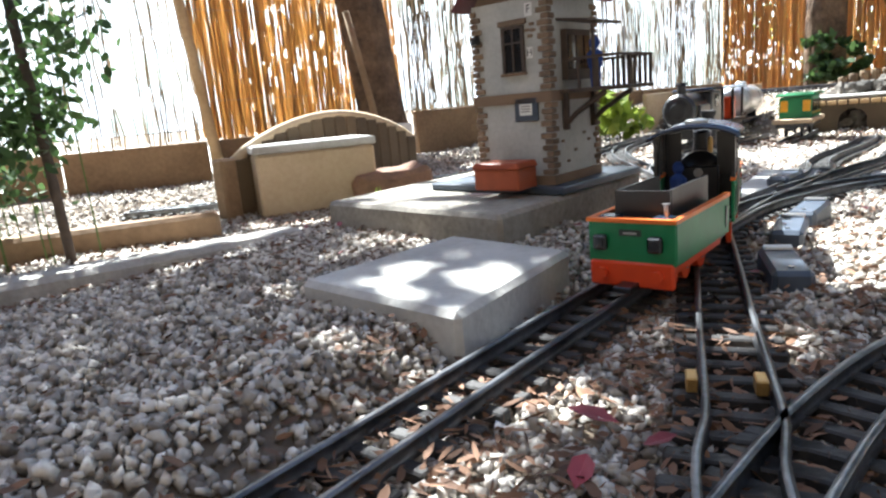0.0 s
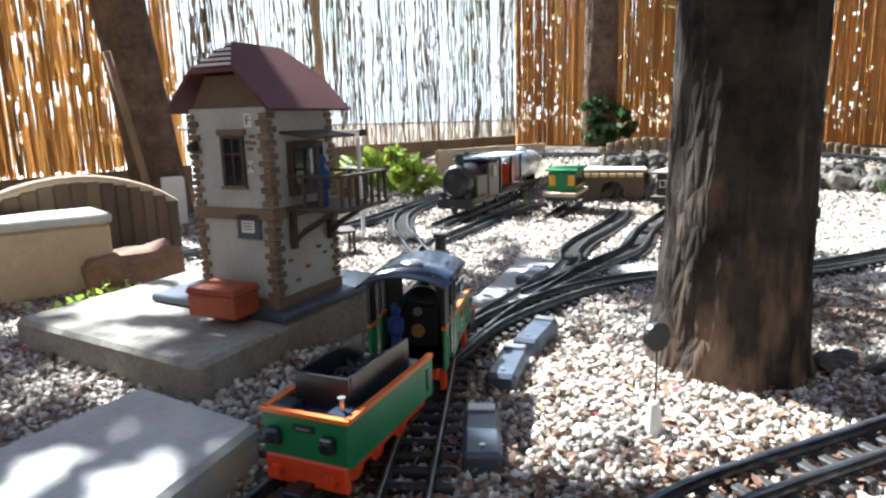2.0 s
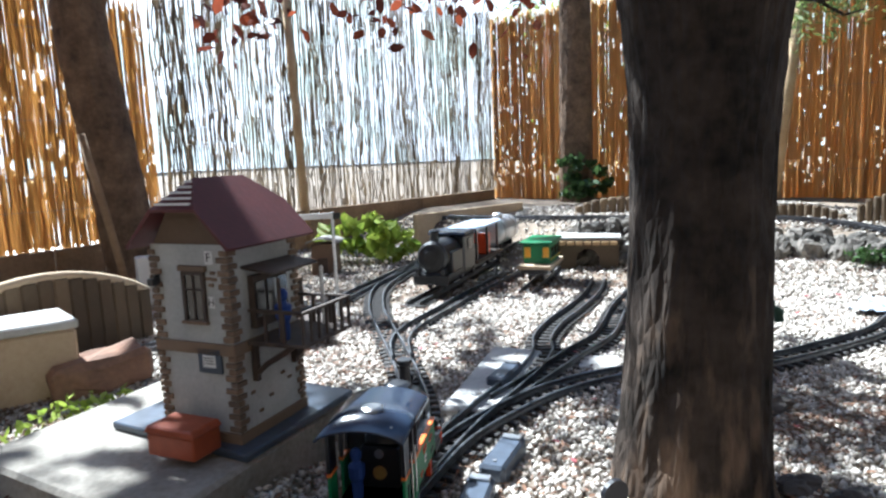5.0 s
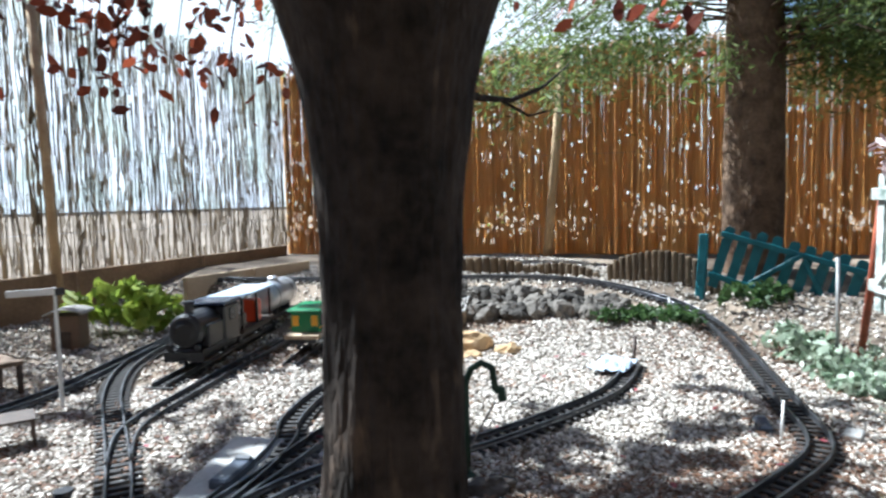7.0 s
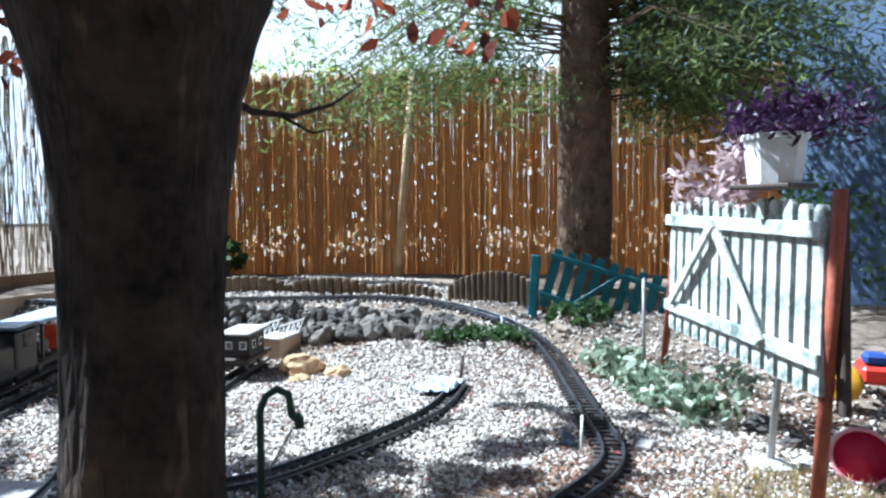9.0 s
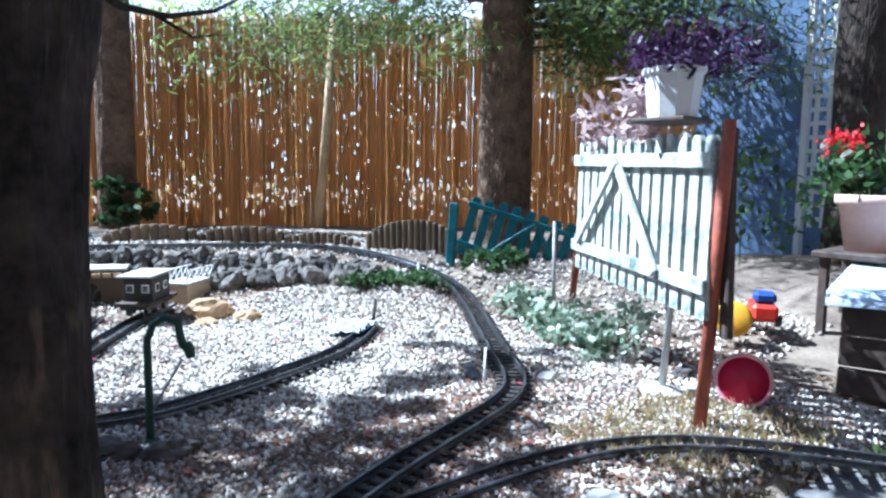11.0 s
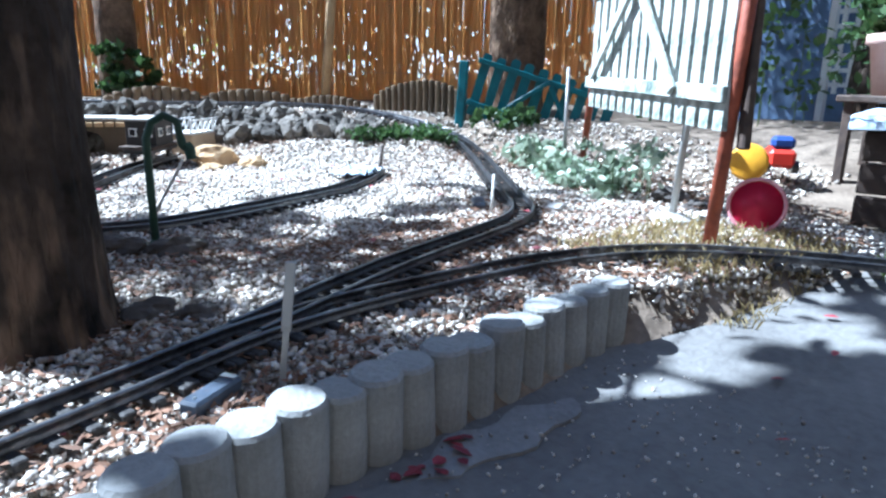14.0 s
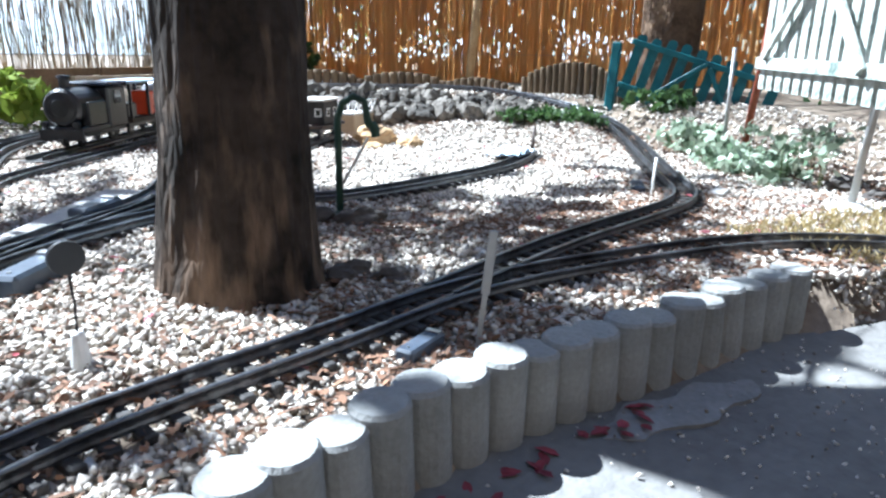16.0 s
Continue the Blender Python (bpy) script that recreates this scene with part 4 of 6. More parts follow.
def signal_tower():
    """A two-storey model signal tower. Its own x runs along the face with the signs, y along the balcony face."""
    # front corner at the origin; -x goes along the sign face, +y along the balcony face
    root = thing("signal_tower", "grey plastered model signal tower with stone quoins and red roof", "model building", pose(0.188, 1.08, 0.089, 0, 0, -32.0))
    W, D, H = 0.136, 0.150, 0.280
    t = 0.006
    part("wall", box(W, t, H, (-W / 2, t / 2, 0)), M["plaster"], root)
    part("wall", box(t, D - 2 * t, H, (-t / 2, D / 2, 0)), M["plaster"], root)
    part("wall", box(W, t, H, (-W / 2, D - t / 2, 0)), M["plaster"], root)
    part("wall", box(t, D - 2 * t, H, (-W + t / 2, D / 2, 0)), M["plaster"], root)
    part("floor", box(W - 2 * t, D - 2 * t, 0.004, (-W / 2, D / 2, H - 0.006)), M["wood_dark"], root)
    # plinth and storey band
    for z, h in ((0.0, 0.014), (0.126, 0.016)):
        for (sx, sy, px, py) in ((W + 0.006, 0.004, -W / 2, -0.002), (0.004, D + 0.006, 0.002, D / 2), (W + 0.006, 0.004, -W / 2, D + 0.002), (0.004, D + 0.006, -W - 0.002, D / 2)):
            part("band", box(sx, sy, h, (px, py, z)), M["brick"], root, "brown stone band")
    # quoins
    stones = [mesh_from("quoin", box(w, 0.0034, 0.0078, bevel=0.001), M["brick"]) for w in (0.020, 0.013)]
    rng = random.Random(3)
    k = 0
    z = 0.016
    while z < H - 0.012:
        if not 0.118 < z < 0.142:
            w = (0.020, 0.013)[k % 2]
            w2 = (0.013, 0.020)[k % 2]
            a, b = stones[k % 2], stones[1 - k % 2]
            j = rng.uniform(-0.0015, 0.0015)
            part("quoin", a, None, root, m=pose(0.003 - w / 2 + j, -0.0015, z))
            part("quoin", b, None, root, m=pose(0.0015, w2 / 2 - 0.003 + j, z, 0, 0, 90))
            part("quoin", a, None, root, m=pose(-W - 0.003 + w / 2 + j, -0.0015, z))
            part("quoin", b, None, root, m=pose(0.0015, D + 0.003 - w2 / 2 + j, z, 0, 0, 90))
        z += 0.0092
        k += 1
    # scattered bare stones on the walls
    chip = mesh_from("bare_stone", box(0.009, 0.0025, 0.0045, bevel=0.0006), M["brick"])
    for x, z in ((-0.034, 0.231), (-0.024, 0.230), (-0.026, 0.239), (-0.030, 0.222)):
        part("bare_stone", chip, None, root, m=pose(x, -0.0008, z))
    for y, z in ((0.03, 0.062), (0.07, 0.045), (0.10, 0.07), (0.115, 0.058), (0.045, 0.03)):
        part("bare_stone", chip, None, root, m=pose(0.0008, y, z, 0, 0, 90))
    # window on the sign face
    win = part("window", box(0.036, 0.003, 0.066, (0, 0, 0)), M["glass"], root, m=pose(-0.060, -0.001, 0.174))
    for x in (-0.0175, 0.0175):
        part("frame", box(0.005, 0.005, 0.068, (x, -0.001, -0.001)), M["wood_dark"], win)
    part("frame", box(0.04, 0.005, 0.004, (0, -0.001, 0.064)), M["wood_dark"], win)
    part("mullion", box(0.0025, 0.0045, 0.064, (0, -0.001, 0.001)), M["wood_dark"], win)
    part("mullion", box(0.034, 0.0045, 0.0025, (0, -0.001, 0.042)), M["wood_dark"], win)
    part("lintel", box(0.05, 0.006, 0.008, (0, -0.002, 0.069), 0.001), M["brick"], win)
    part("sill", box(0.046, 0.008, 0.004, (0, -0.003, -0.005), 0.001), M["brick"], win)
    # framed notice below
    notice = part("notice_frame", box(0.042, 0.004, 0.036, (0, 0, 0), 0.001), M["box_grey"], root, m=pose(-0.042, -0.002, 0.099))
    part("notice_sheet", box(0.022, 0.0015, 0.017, (0, -0.0025, 0.009)), M["white"], notice)
    for zz in (0.014, 0.018, 0.022):
        part("print_bar", box(0.017, 0.0005, 0.0012, (0, -0.0036, zz)), M["black_text"], notice)
    # letter signs
    for text, x, z, w in (("F", -0.030, 0.262, 0.013), ("H", -0.031, 0.200, 0.011)):
        sg = part("letter_sign", box(w, 0.0015, w * 1.45, (0, 0, 0)), M["white"], root, m=pose(x, -0.0015, z - w * 0.7))
        letters("letter", text, w * 1.35, M["black_text"], sg, pose(0, -0.0011, w * 0.72, 90, 0, 0))
    lamp = part("wall_lamp", box(0.010, 0.016, 0.010, (0, -0.008, 0), 0.001), M["loco_black"], root, m=pose(-W + 0.010, -0.001, 0.222))
    part("bracket", box(0.004, 0.008, 0.004, (0, -0.003, 0.010)), M["loco_black"], lamp)
    # balcony face: dark glazed bay, door, platform, railing, braces, figure
    bay = part("bay", box(0.010, 0.075, 0.075, (0, 0, 0)), M["wood_dark"], root, m=pose(0.005, 0.075, 0.156))
    for k in range(3):
        pane = part("pane", box(0.002, 0.019, 0.05, (0, 0, 0)), M["glass"], bay, m=pose(0.006, -0.025 + 0.025 * k, 0.016))
    part("canopy", box(0.055, 0.11, 0.004, (0.026, 0, 0), 0.001), M["wood_dark"], root, m=pose(0.0, 0.08, 0.243, 0, 8, 0))
    plat = part("balcony", box(0.095, 0.125, 0.006, (0.0475, 0, 0), 0.001), M["wood_dark"], root, m=pose(0.004, 0.085, 0.136))
    for y in (-0.05, 0.04):
        part("brace", tube([(0.0, y, -0.048), (0.02, y, -0.030), (0.068, y, -0.002)], 0.0042, 6), M["wood_dark"], plat)
        part("brace", box(0.008, 0.008, 0.055, (0.002, y, -0.055)), M["wood_dark"], plat)
    for y in np.linspace(-0.058, 0.058, 7):
        part("baluster", box(0.004, 0.004, 0.042, (0.092, y, 0.006)), M["wood_dark"], plat)
    for x in (0.03, 0.06):
        for y in (-0.058, 0.058):
            part("baluster", box(0.004, 0.004, 0.042, (x, y, 0.006)), M["wood_dark"], plat)
    part("handrail", box(0.006, 0.122, 0.004, (0.092, 0, 0.047)), M["wood_dark"], plat)
    for y in (-0.058, 0.058):
        part("handrail", box(0.088, 0.006, 0.004, (0.048, y, 0.047)), M["wood_dark"], plat)
    for y in (-0.052, 0.052):
        part("post", box(0.004, 0.004, 0.095, (0.052, y, 0.0)), M["white"] if y > 0 else M["wood_dark"], plat)
    # half-hipped red roof: slopes over the x faces, hips over the y faces
    ov = 0.022
    e = H - 0.004
    x0, x1, y0, y1 = -W - ov, ov, -ov, D + ov
    xm = (x0 + x1) / 2
    rz = 0.092
    bm = bmesh.new()
    # ridge runs along y; half hips cut its two ends
    hy, hz = 0.045, 0.052
    fx = (hz / rz)
    R = [(x0, y0, e), (x1, y0, e), (x1, y1, e), (x0, y1, e)]
    g0 = (x0 + (xm - x0) * fx, y0, e + hz)
    g1 = (x1 - (x1 - xm) * fx, y0, e + hz)
    g2 = (x1 - (x1 - xm) * fx, y1, e + hz)
    g3 = (x0 + (xm - x0) * fx, y1, e + hz)
    r0, r1 = (xm, y0 + hy, e + rz), (xm, y1 - hy, e + rz)
    vs = [bm.verts.new(p) for p in (*R, g0, g1, g2, g3, r0, r1)]
    for f in ((1, 2, 7 - 1, 9, 8, 5), (0, 4, 8, 9, 7, 3), (4, 5, 8), (6, 7, 9)):
        bm.faces.new([vs[i] for i in f])
    bmesh.ops.recalc_face_normals(bm, faces=bm.faces)
    roof = part("roof", bm, M["roof"], root)
    so = roof.modifiers.new("thick", "SOLIDIFY")
    so.thickness, so.offset = 0.005, 0
    for yy in (0.004, D - 0.010):
        bm = bmesh.new()
        vv = [bm.verts.new(p) for p in ((-W, yy, e), (0, yy, e), (g1[0] - 0.002, yy, e + hz - 0.004), (g0[0] + 0.002, yy, e + hz - 0.004))]
        vb = [bm.verts.new((v.co.x, v.co.y + 0.005, v.co.z)) for v in vv]
        bm.faces.new(vv[::-1])
        bm.faces.new(vb)
        for i in range(4):
            bm.faces.new((vv[i], vv[(i + 1) % 4], vb[(i + 1) % 4], vb[i]))
        part("gable", bm, M["brick"], root, "brown boarded gable")
    # pale battens on the hip
    for k in range(5):
        f = (k + 0.6) / 5.5
        w = (g1[0] - g0[0]) * (1 - f) * 0.9
        part("batten", box(w, 0.003, 0.003), M["white"], roof, m=pose(xm, y0 + hy * f - 0.002, e + hz + (rz - hz) * f + 0.003))
    fig = new("toy_figure", mesh_from("toy_figure", toy_figure(), M["blue_cloth"]))
    fig.matrix_world = root.matrix_world @ pose(0.052, 0.045, 0.142)
    tagged(fig, "small plain blue figure standing on the tower balcony", "figurine")


def toy_figure():
    bm = bmesh.new()
    lathe([(0.007, 0), (0.008, 0.012), (0.0075, 0.025), (0.011, 0.032), (0.012, 0.048), (0.006, 0.053), (0.0045, 0.055), (0.0075, 0.060), (0.0078, 0.066), (0.004, 0.072)], 12, bm)
    return bm


signal_tower()


def orange_chest():
    root = thing("tool_chest", "orange plastic chest standing against the tower", "chest", pose(0.113, 1.075, 0.089, 0, 0, -32))
    part("body", box(0.082, 0.052, 0.032, bevel=0.002), M["orange_box"], root)
    lid = box(0.088, 0.058, 0.010, (0, 0, 0.032), 0.002, taper=0.9)
    part("lid", lid, M["orange_box"], root)


orange_chest()
box_far = tagged(new("orange_planter", mesh_from("orange_planter", box(0.09, 0.07, 0.07, bevel=0.004), M["orange_box"])), "small orange box behind the signal tower", "box")
box_far.matrix_world = pose(0.02, 2.62, 0.0, 0, 0, 20)


# ---------------- point motors ----------------
def switch_box(x, y, turn, label, scale=1.0):
    root = thing("switch_motor", label, "point motor", pose(x, y, -0.004, 0, 0, turn), "point motors")
    root.scale = [scale, scale, scale]
    part("case", box(0.040, 0.115, 0.034, bevel=0.005), M["box_grey"], root)
    part("cap", box(0.030, 0.014, 0.004, (0, 0.044, 0.034), 0.001), M["white"] if turn < -8 and turn > -16 else M["steel"], root, "pale top cap")
    part("screw", lathe([(0.003, 0), (0.003, 0.0015)], 8, at=(0, -0.04, 0.034)), M["steel"], root)
    part("arm", box(0.030, 0.008, 0.006, (-0.030, 0.01, 0.010)), M["sleeper"], root)


switch_box(0.422, 0.79, -10, "blue-grey plastic point motor box beside the crossing")
switch_box(0.494, 0.978, -24, "blue-grey plastic point motor box beside the crossing")
switch_box(0.565, 1.10, -32, "dark plastic point motor box beside the track")
switch_box(0.660, 1.47, -35, "dark point motor box lying on the pale paver")
switch_box(0.917, 0.677, -62, "blue-grey plastic point motor beside the palisade track", 0.55)
switch_box(1.76, 1.20, -40, "pale point motor box inside the loop curve", 0.7)
for (x, y) in ((0.262, 0.505), (0.306, 0.497)):
    ob = tagged(new("rail_joiner", mesh_from("rail_joiner", box(0.008, 0.018, 0.011, (0, 0, 0.011), 0.001), M["brass"])), "small brass joiner clamped on the rail", "rail joiner", "rail joiners")
    ob.matrix_world = pose(x, y, 0.002, 0, 0, -10)


# ---------------- trains ----------------
RAIL_TOP = 0.0225


def wheel(parent, x, y, r, mat):
    w = part("wheel", tube([(x - 0.004, y, r), (x + 0.004, y, r)], [r, r], 16), mat, parent)
    part("hub", tube([(x - 0.006, y, r), (x + 0.006, y, r)], [r * 0.3, r * 0.3], 10), M["steel"], w)


def framed_panel(parent, x, y0, y1, z0, z1, side):
    """A green side sheet with an orange rim and raised plates."""
    p = part("side_sheet", box(0.004, y1 - y0, z1 - z0, (x, (y0 + y1) / 2, z0), 0.0008), M["loco_green"], parent, "green painted side sheet")
    part("rim", box(0.006, y1 - y0, 0.004, (x, (y0 + y1) / 2, z1)), M["loco_orange"], p, "orange top rim")
    return p


def green_loco():
    """The green and black steam locomotive with side tanks. Its own y runs ahead, z up from the rail tops."""
    root = thing("steam_locomotive", "green and black model steam locomotive with red frame and orange lining", "model locomotive", pose(0.354, 0.907, RAIL_TOP, 0, 0, -18.5))
    part("frame", box(0.074, 0.245, 0.016, (0, 0.125, 0.017), 0.002), M["loco_red"], root, "red frame")
    part("buffer_beam", box(0.088, 0.008, 0.026, (0, 0.252, 0.014), 0.002), M["loco_red"], root, "red buffer beam")
    for x in (-0.028, 0.028):
        part("buffer", tube([(x, 0.254, 0.028), (x, 0.266, 0.028)], [0.005, 0.007], 12), M["loco_black"], root)
    part("coupler", box(0.018, 0.022, 0.006, (0, 0.266, 0.008), 0.001), M["loco_black"], root)
    for y in (0.05, 0.10, 0.15, 0.20):
        for x in (-0.024, 0.024):
            wheel(root, x, y, 0.0185, M["loco_red"])
    for x in (-0.034, 0.034):
        part("side_rod", box(0.003, 0.155, 0.005, (x, 0.125, 0.016)), M["steel"], root, "bare steel side rod")
        part("cylinder", tube([(x, 0.195, 0.026), (x, 0.235, 0.026)], 0.012, 14), M["loco_black"], root)
        part("step", box(0.006, 0.014, 0.024, (x * 1.18, 0.018, 0.002)), M["loco_red"], root)
        part("step", box(0.006, 0.012, 0.026, (x * 1.18, 0.168, 0.004)), M["loco_red"], root)
    part("running_board", box(0.088, 0.25, 0.004, (0, 0.125, 0.034)), M["loco_black"], root)
    # boiler and fittings
    boiler = part("boiler", tube([(0, 0.075, 0.082), (0, 0.20, 0.082)], 0.029, 24), M["loco_black"], root, "glossy black boiler", True)
    smoke = part("smokebox", tube([(0, 0.20, 0.082), (0, 0.236, 0.082), (0, 0.240, 0.082)], [0.031, 0.031, 0.027], 24), M["loco_black"], root)
    part("smokebox_door", tube([(0, 0.240, 0.082), (0, 0.245, 0.082)], [0.023, 0.016], 20), M["loco_black"], smoke)
    part("saddle", box(0.04, 0.034, 0.024, (0, 0.218, 0.036)), M["loco_black"], root)
    for y in (0.09, 0.13, 0.17):
        part("boiler_band", tube([(0, y - 0.0015, 0.082), (0, y + 0.0015, 0.082)], 0.0296, 24), M["steel"], boiler)
    part("chimney", lathe([(0.011, 0), (0.009, 0.006), (0.0085, 0.042), (0.0115, 0.045), (0.0115, 0.051), (0.007, 0.051), (0.0065, 0.04)], 18, at=(0, 0.215, 0.108)), M["loco_black"], root)
    part("steam_dome", lathe([(0.018, 0), (0.0165, 0.006), (0.0165, 0.026), (0.019, 0.028), (0.019, 0.031), (0.013, 0.034)], 20, at=(0, 0.165, 0.107)), M["loco_black"], root)
    part("sand_dome", lathe([(0.013, 0), (0.011, 0.005), (0.011, 0.024), (0.0125, 0.026), (0.008, 0.029)], 18, at=(0, 0.118, 0.108)), M["loco_black"], root)
    part("whistle", lathe([(0.0035, 0), (0.0035, 0.018), (0.002, 0.021)], 10, at=(0.012, 0.093, 0.108)), M["brass"], root)
    head = part("headlamp", tube([(0, 0.236, 0.122), (0, 0.248, 0.122)], 0.008, 14), M["loco_black"], root)
    part("lens", tube([(0, 0.248, 0.122), (0, 0.2495, 0.122)], 0.0065, 14), M["white"], head)
    for x in (-0.034, 0.034):
        lo = part("headlamp", tube([(x, 0.244, 0.048), (x, 0.256, 0.048)], 0.0065, 14), M["loco_black"], root)
        part("lens", tube([(x, 0.256, 0.048), (x, 0.2575, 0.048)], 0.005, 12), M["white"], lo)
        part("handrail", tube([(x * 0.92, 0.08, 0.094), (x * 0.92, 0.225, 0.094)], 0.001, 6), M["steel"], root)
        part("pump", lathe([(0.006, 0), (0.006, 0.02), (0.008, 0.022), (0.008, 0.034), (0.004, 0.036)], 12, at=(x * 1.05, 0.195, 0.036)), M["loco_black"], root)
    # side tanks
    for s in (-1, 1):
        tank = part("side_tank", box(0.017, 0.112, 0.044, (s * 0.0355, 0.126, 0.037), 0.001), M["loco_black"], root)
        sheet = framed_panel(root, s * 0.0455, 0.070, 0.182, 0.037, 0.081, s)
        for y, z, w, h, mt in ((0.112, 0.066, 0.018, 0.008, "loco_red"), (0.148, 0.066, 0.018, 0.006, "loco_red"), (0.112, 0.052, 0.010, 0.009, "white"), (0.088, 0.044, 0.012, 0.005, "loco_red")):
            plate = part("number_plate", box(0.0012, w, h, (s * 0.0480, y, z)), M[mt], sheet)
            part("print_bar", box(0.0008, w * 0.7, h * 0.3, (s * 0.0488, y, z + h * 0.35)), M["loco_black"], plate)
        part("filler_slot", box(0.0015, 0.016, 0.006, (s * 0.0480, 0.158, 0.044), 0.0005), M["loco_black"], sheet)
    # cab
    for s in (-1, 1):
        rear = framed_panel(root, s * 0.0455, 0.0, 0.024, 0.030, 0.081, s)
        part("slot", box(0.0015, 0.005, 0.028, (s * 0.0480, 0.012, 0.042)), M["loco_black"], rear)
        mid = framed_panel(root, s * 0.0455, 0.046, 0.070, 0.030, 0.081, s)
        part("slot", box(0.0015, 0.005, 0.026, (s * 0.0480, 0.056, 0.044)), M["loco_black"], mid)
        part("cab_pillar", box(0.004, 0.024, 0.052, (s * 0.0455, 0.012, 0.085)), M["loco_black"], root)
        part("cab_pillar", box(0.004, 0.005, 0.052, (s * 0.0455, 0.048, 0.085)), M["loco_black"], root)
        part("cab_pillar", box(0.004, 0.005, 0.052, (s * 0.0455, 0.070, 0.085)), M["loco_black"], root)
        part("grab_rail", tube([(s * 0.050, 0.025, 0.045), (s * 0.050, 0.025, 0.105)], 0.0011, 6), M["steel"], root)
        part("grab_rail", tube([(s * 0.050, 0.045, 0.045), (s * 0.050, 0.045, 0.105)], 0.0011, 6), M["steel"], root)
    for x in (-0.033, 0.033):
        part("cab_front", box(0.022, 0.003, 0.10, (x, 0.073, 0.037)), M["loco_black"], root)
    part("cab_floor", box(0.088, 0.074, 0.004, (0, 0.037, 0.034)), M["loco_black"], root)
    part("backhead", box(0.05, 0.012, 0.055, (0, 0.066, 0.038), 0.002), M["loco_black"], root)
    part("gauge_dial", tube([(0, 0.0595, 0.085), (0, 0.0575, 0.085)], 0.006, 12), M["steel"], root)
    part("fire_door", tube([(0, 0.0595, 0.060), (0, 0.0575, 0.060)], 0.009, 12), M["brass"], root)
    # arched roof
    bm = bmesh.new()
    rows = []
    for y in (-0.022, 0.122):
        rows.append([bm.verts.new((0.0575 * math.sin(a), y, 0.137 + 0.014 * math.cos(a * 1.35))) for a in np.linspace(-1.2, 1.2, 15)])
    for a, b, c, d in zip(rows[0], rows[0][1:], rows[1][1:], rows[1]):
        bm.faces.new((a, b, c, d))
    roof = part("roof", bm, M["loco_roof"], root, "dark blue-grey arched cab roof", True)
    so = roof.modifiers.new("thick", "SOLIDIFY")
    so.thickness = 0.003
    part("vent", lathe([(0.014, 0), (0.014, 0.003), (0.010, 0.005)], 18, at=(0, 0.04, 0.151)), M["steel"], roof, "pale roof vent")
    for x, y in ((-0.034, 0.0), (0.034, 0.0), (0.036, 0.08)):
        part("rivet", lathe([(0.003, 0), (0.002, 0.002)], 8, at=(x, y, 0.1445)), M["loco_roof"], roof)
    drv = new("toy_figure", mesh_from("toy_figure", toy_figure(), M["blue_cloth"]))
    drv.matrix_world = root.matrix_world @ pose(-0.022, 0.034, 0.038) @ Matrix.Scale(0.9, 4)
    tagged(drv, "small plain blue driver figure in the locomotive cab", "figurine")


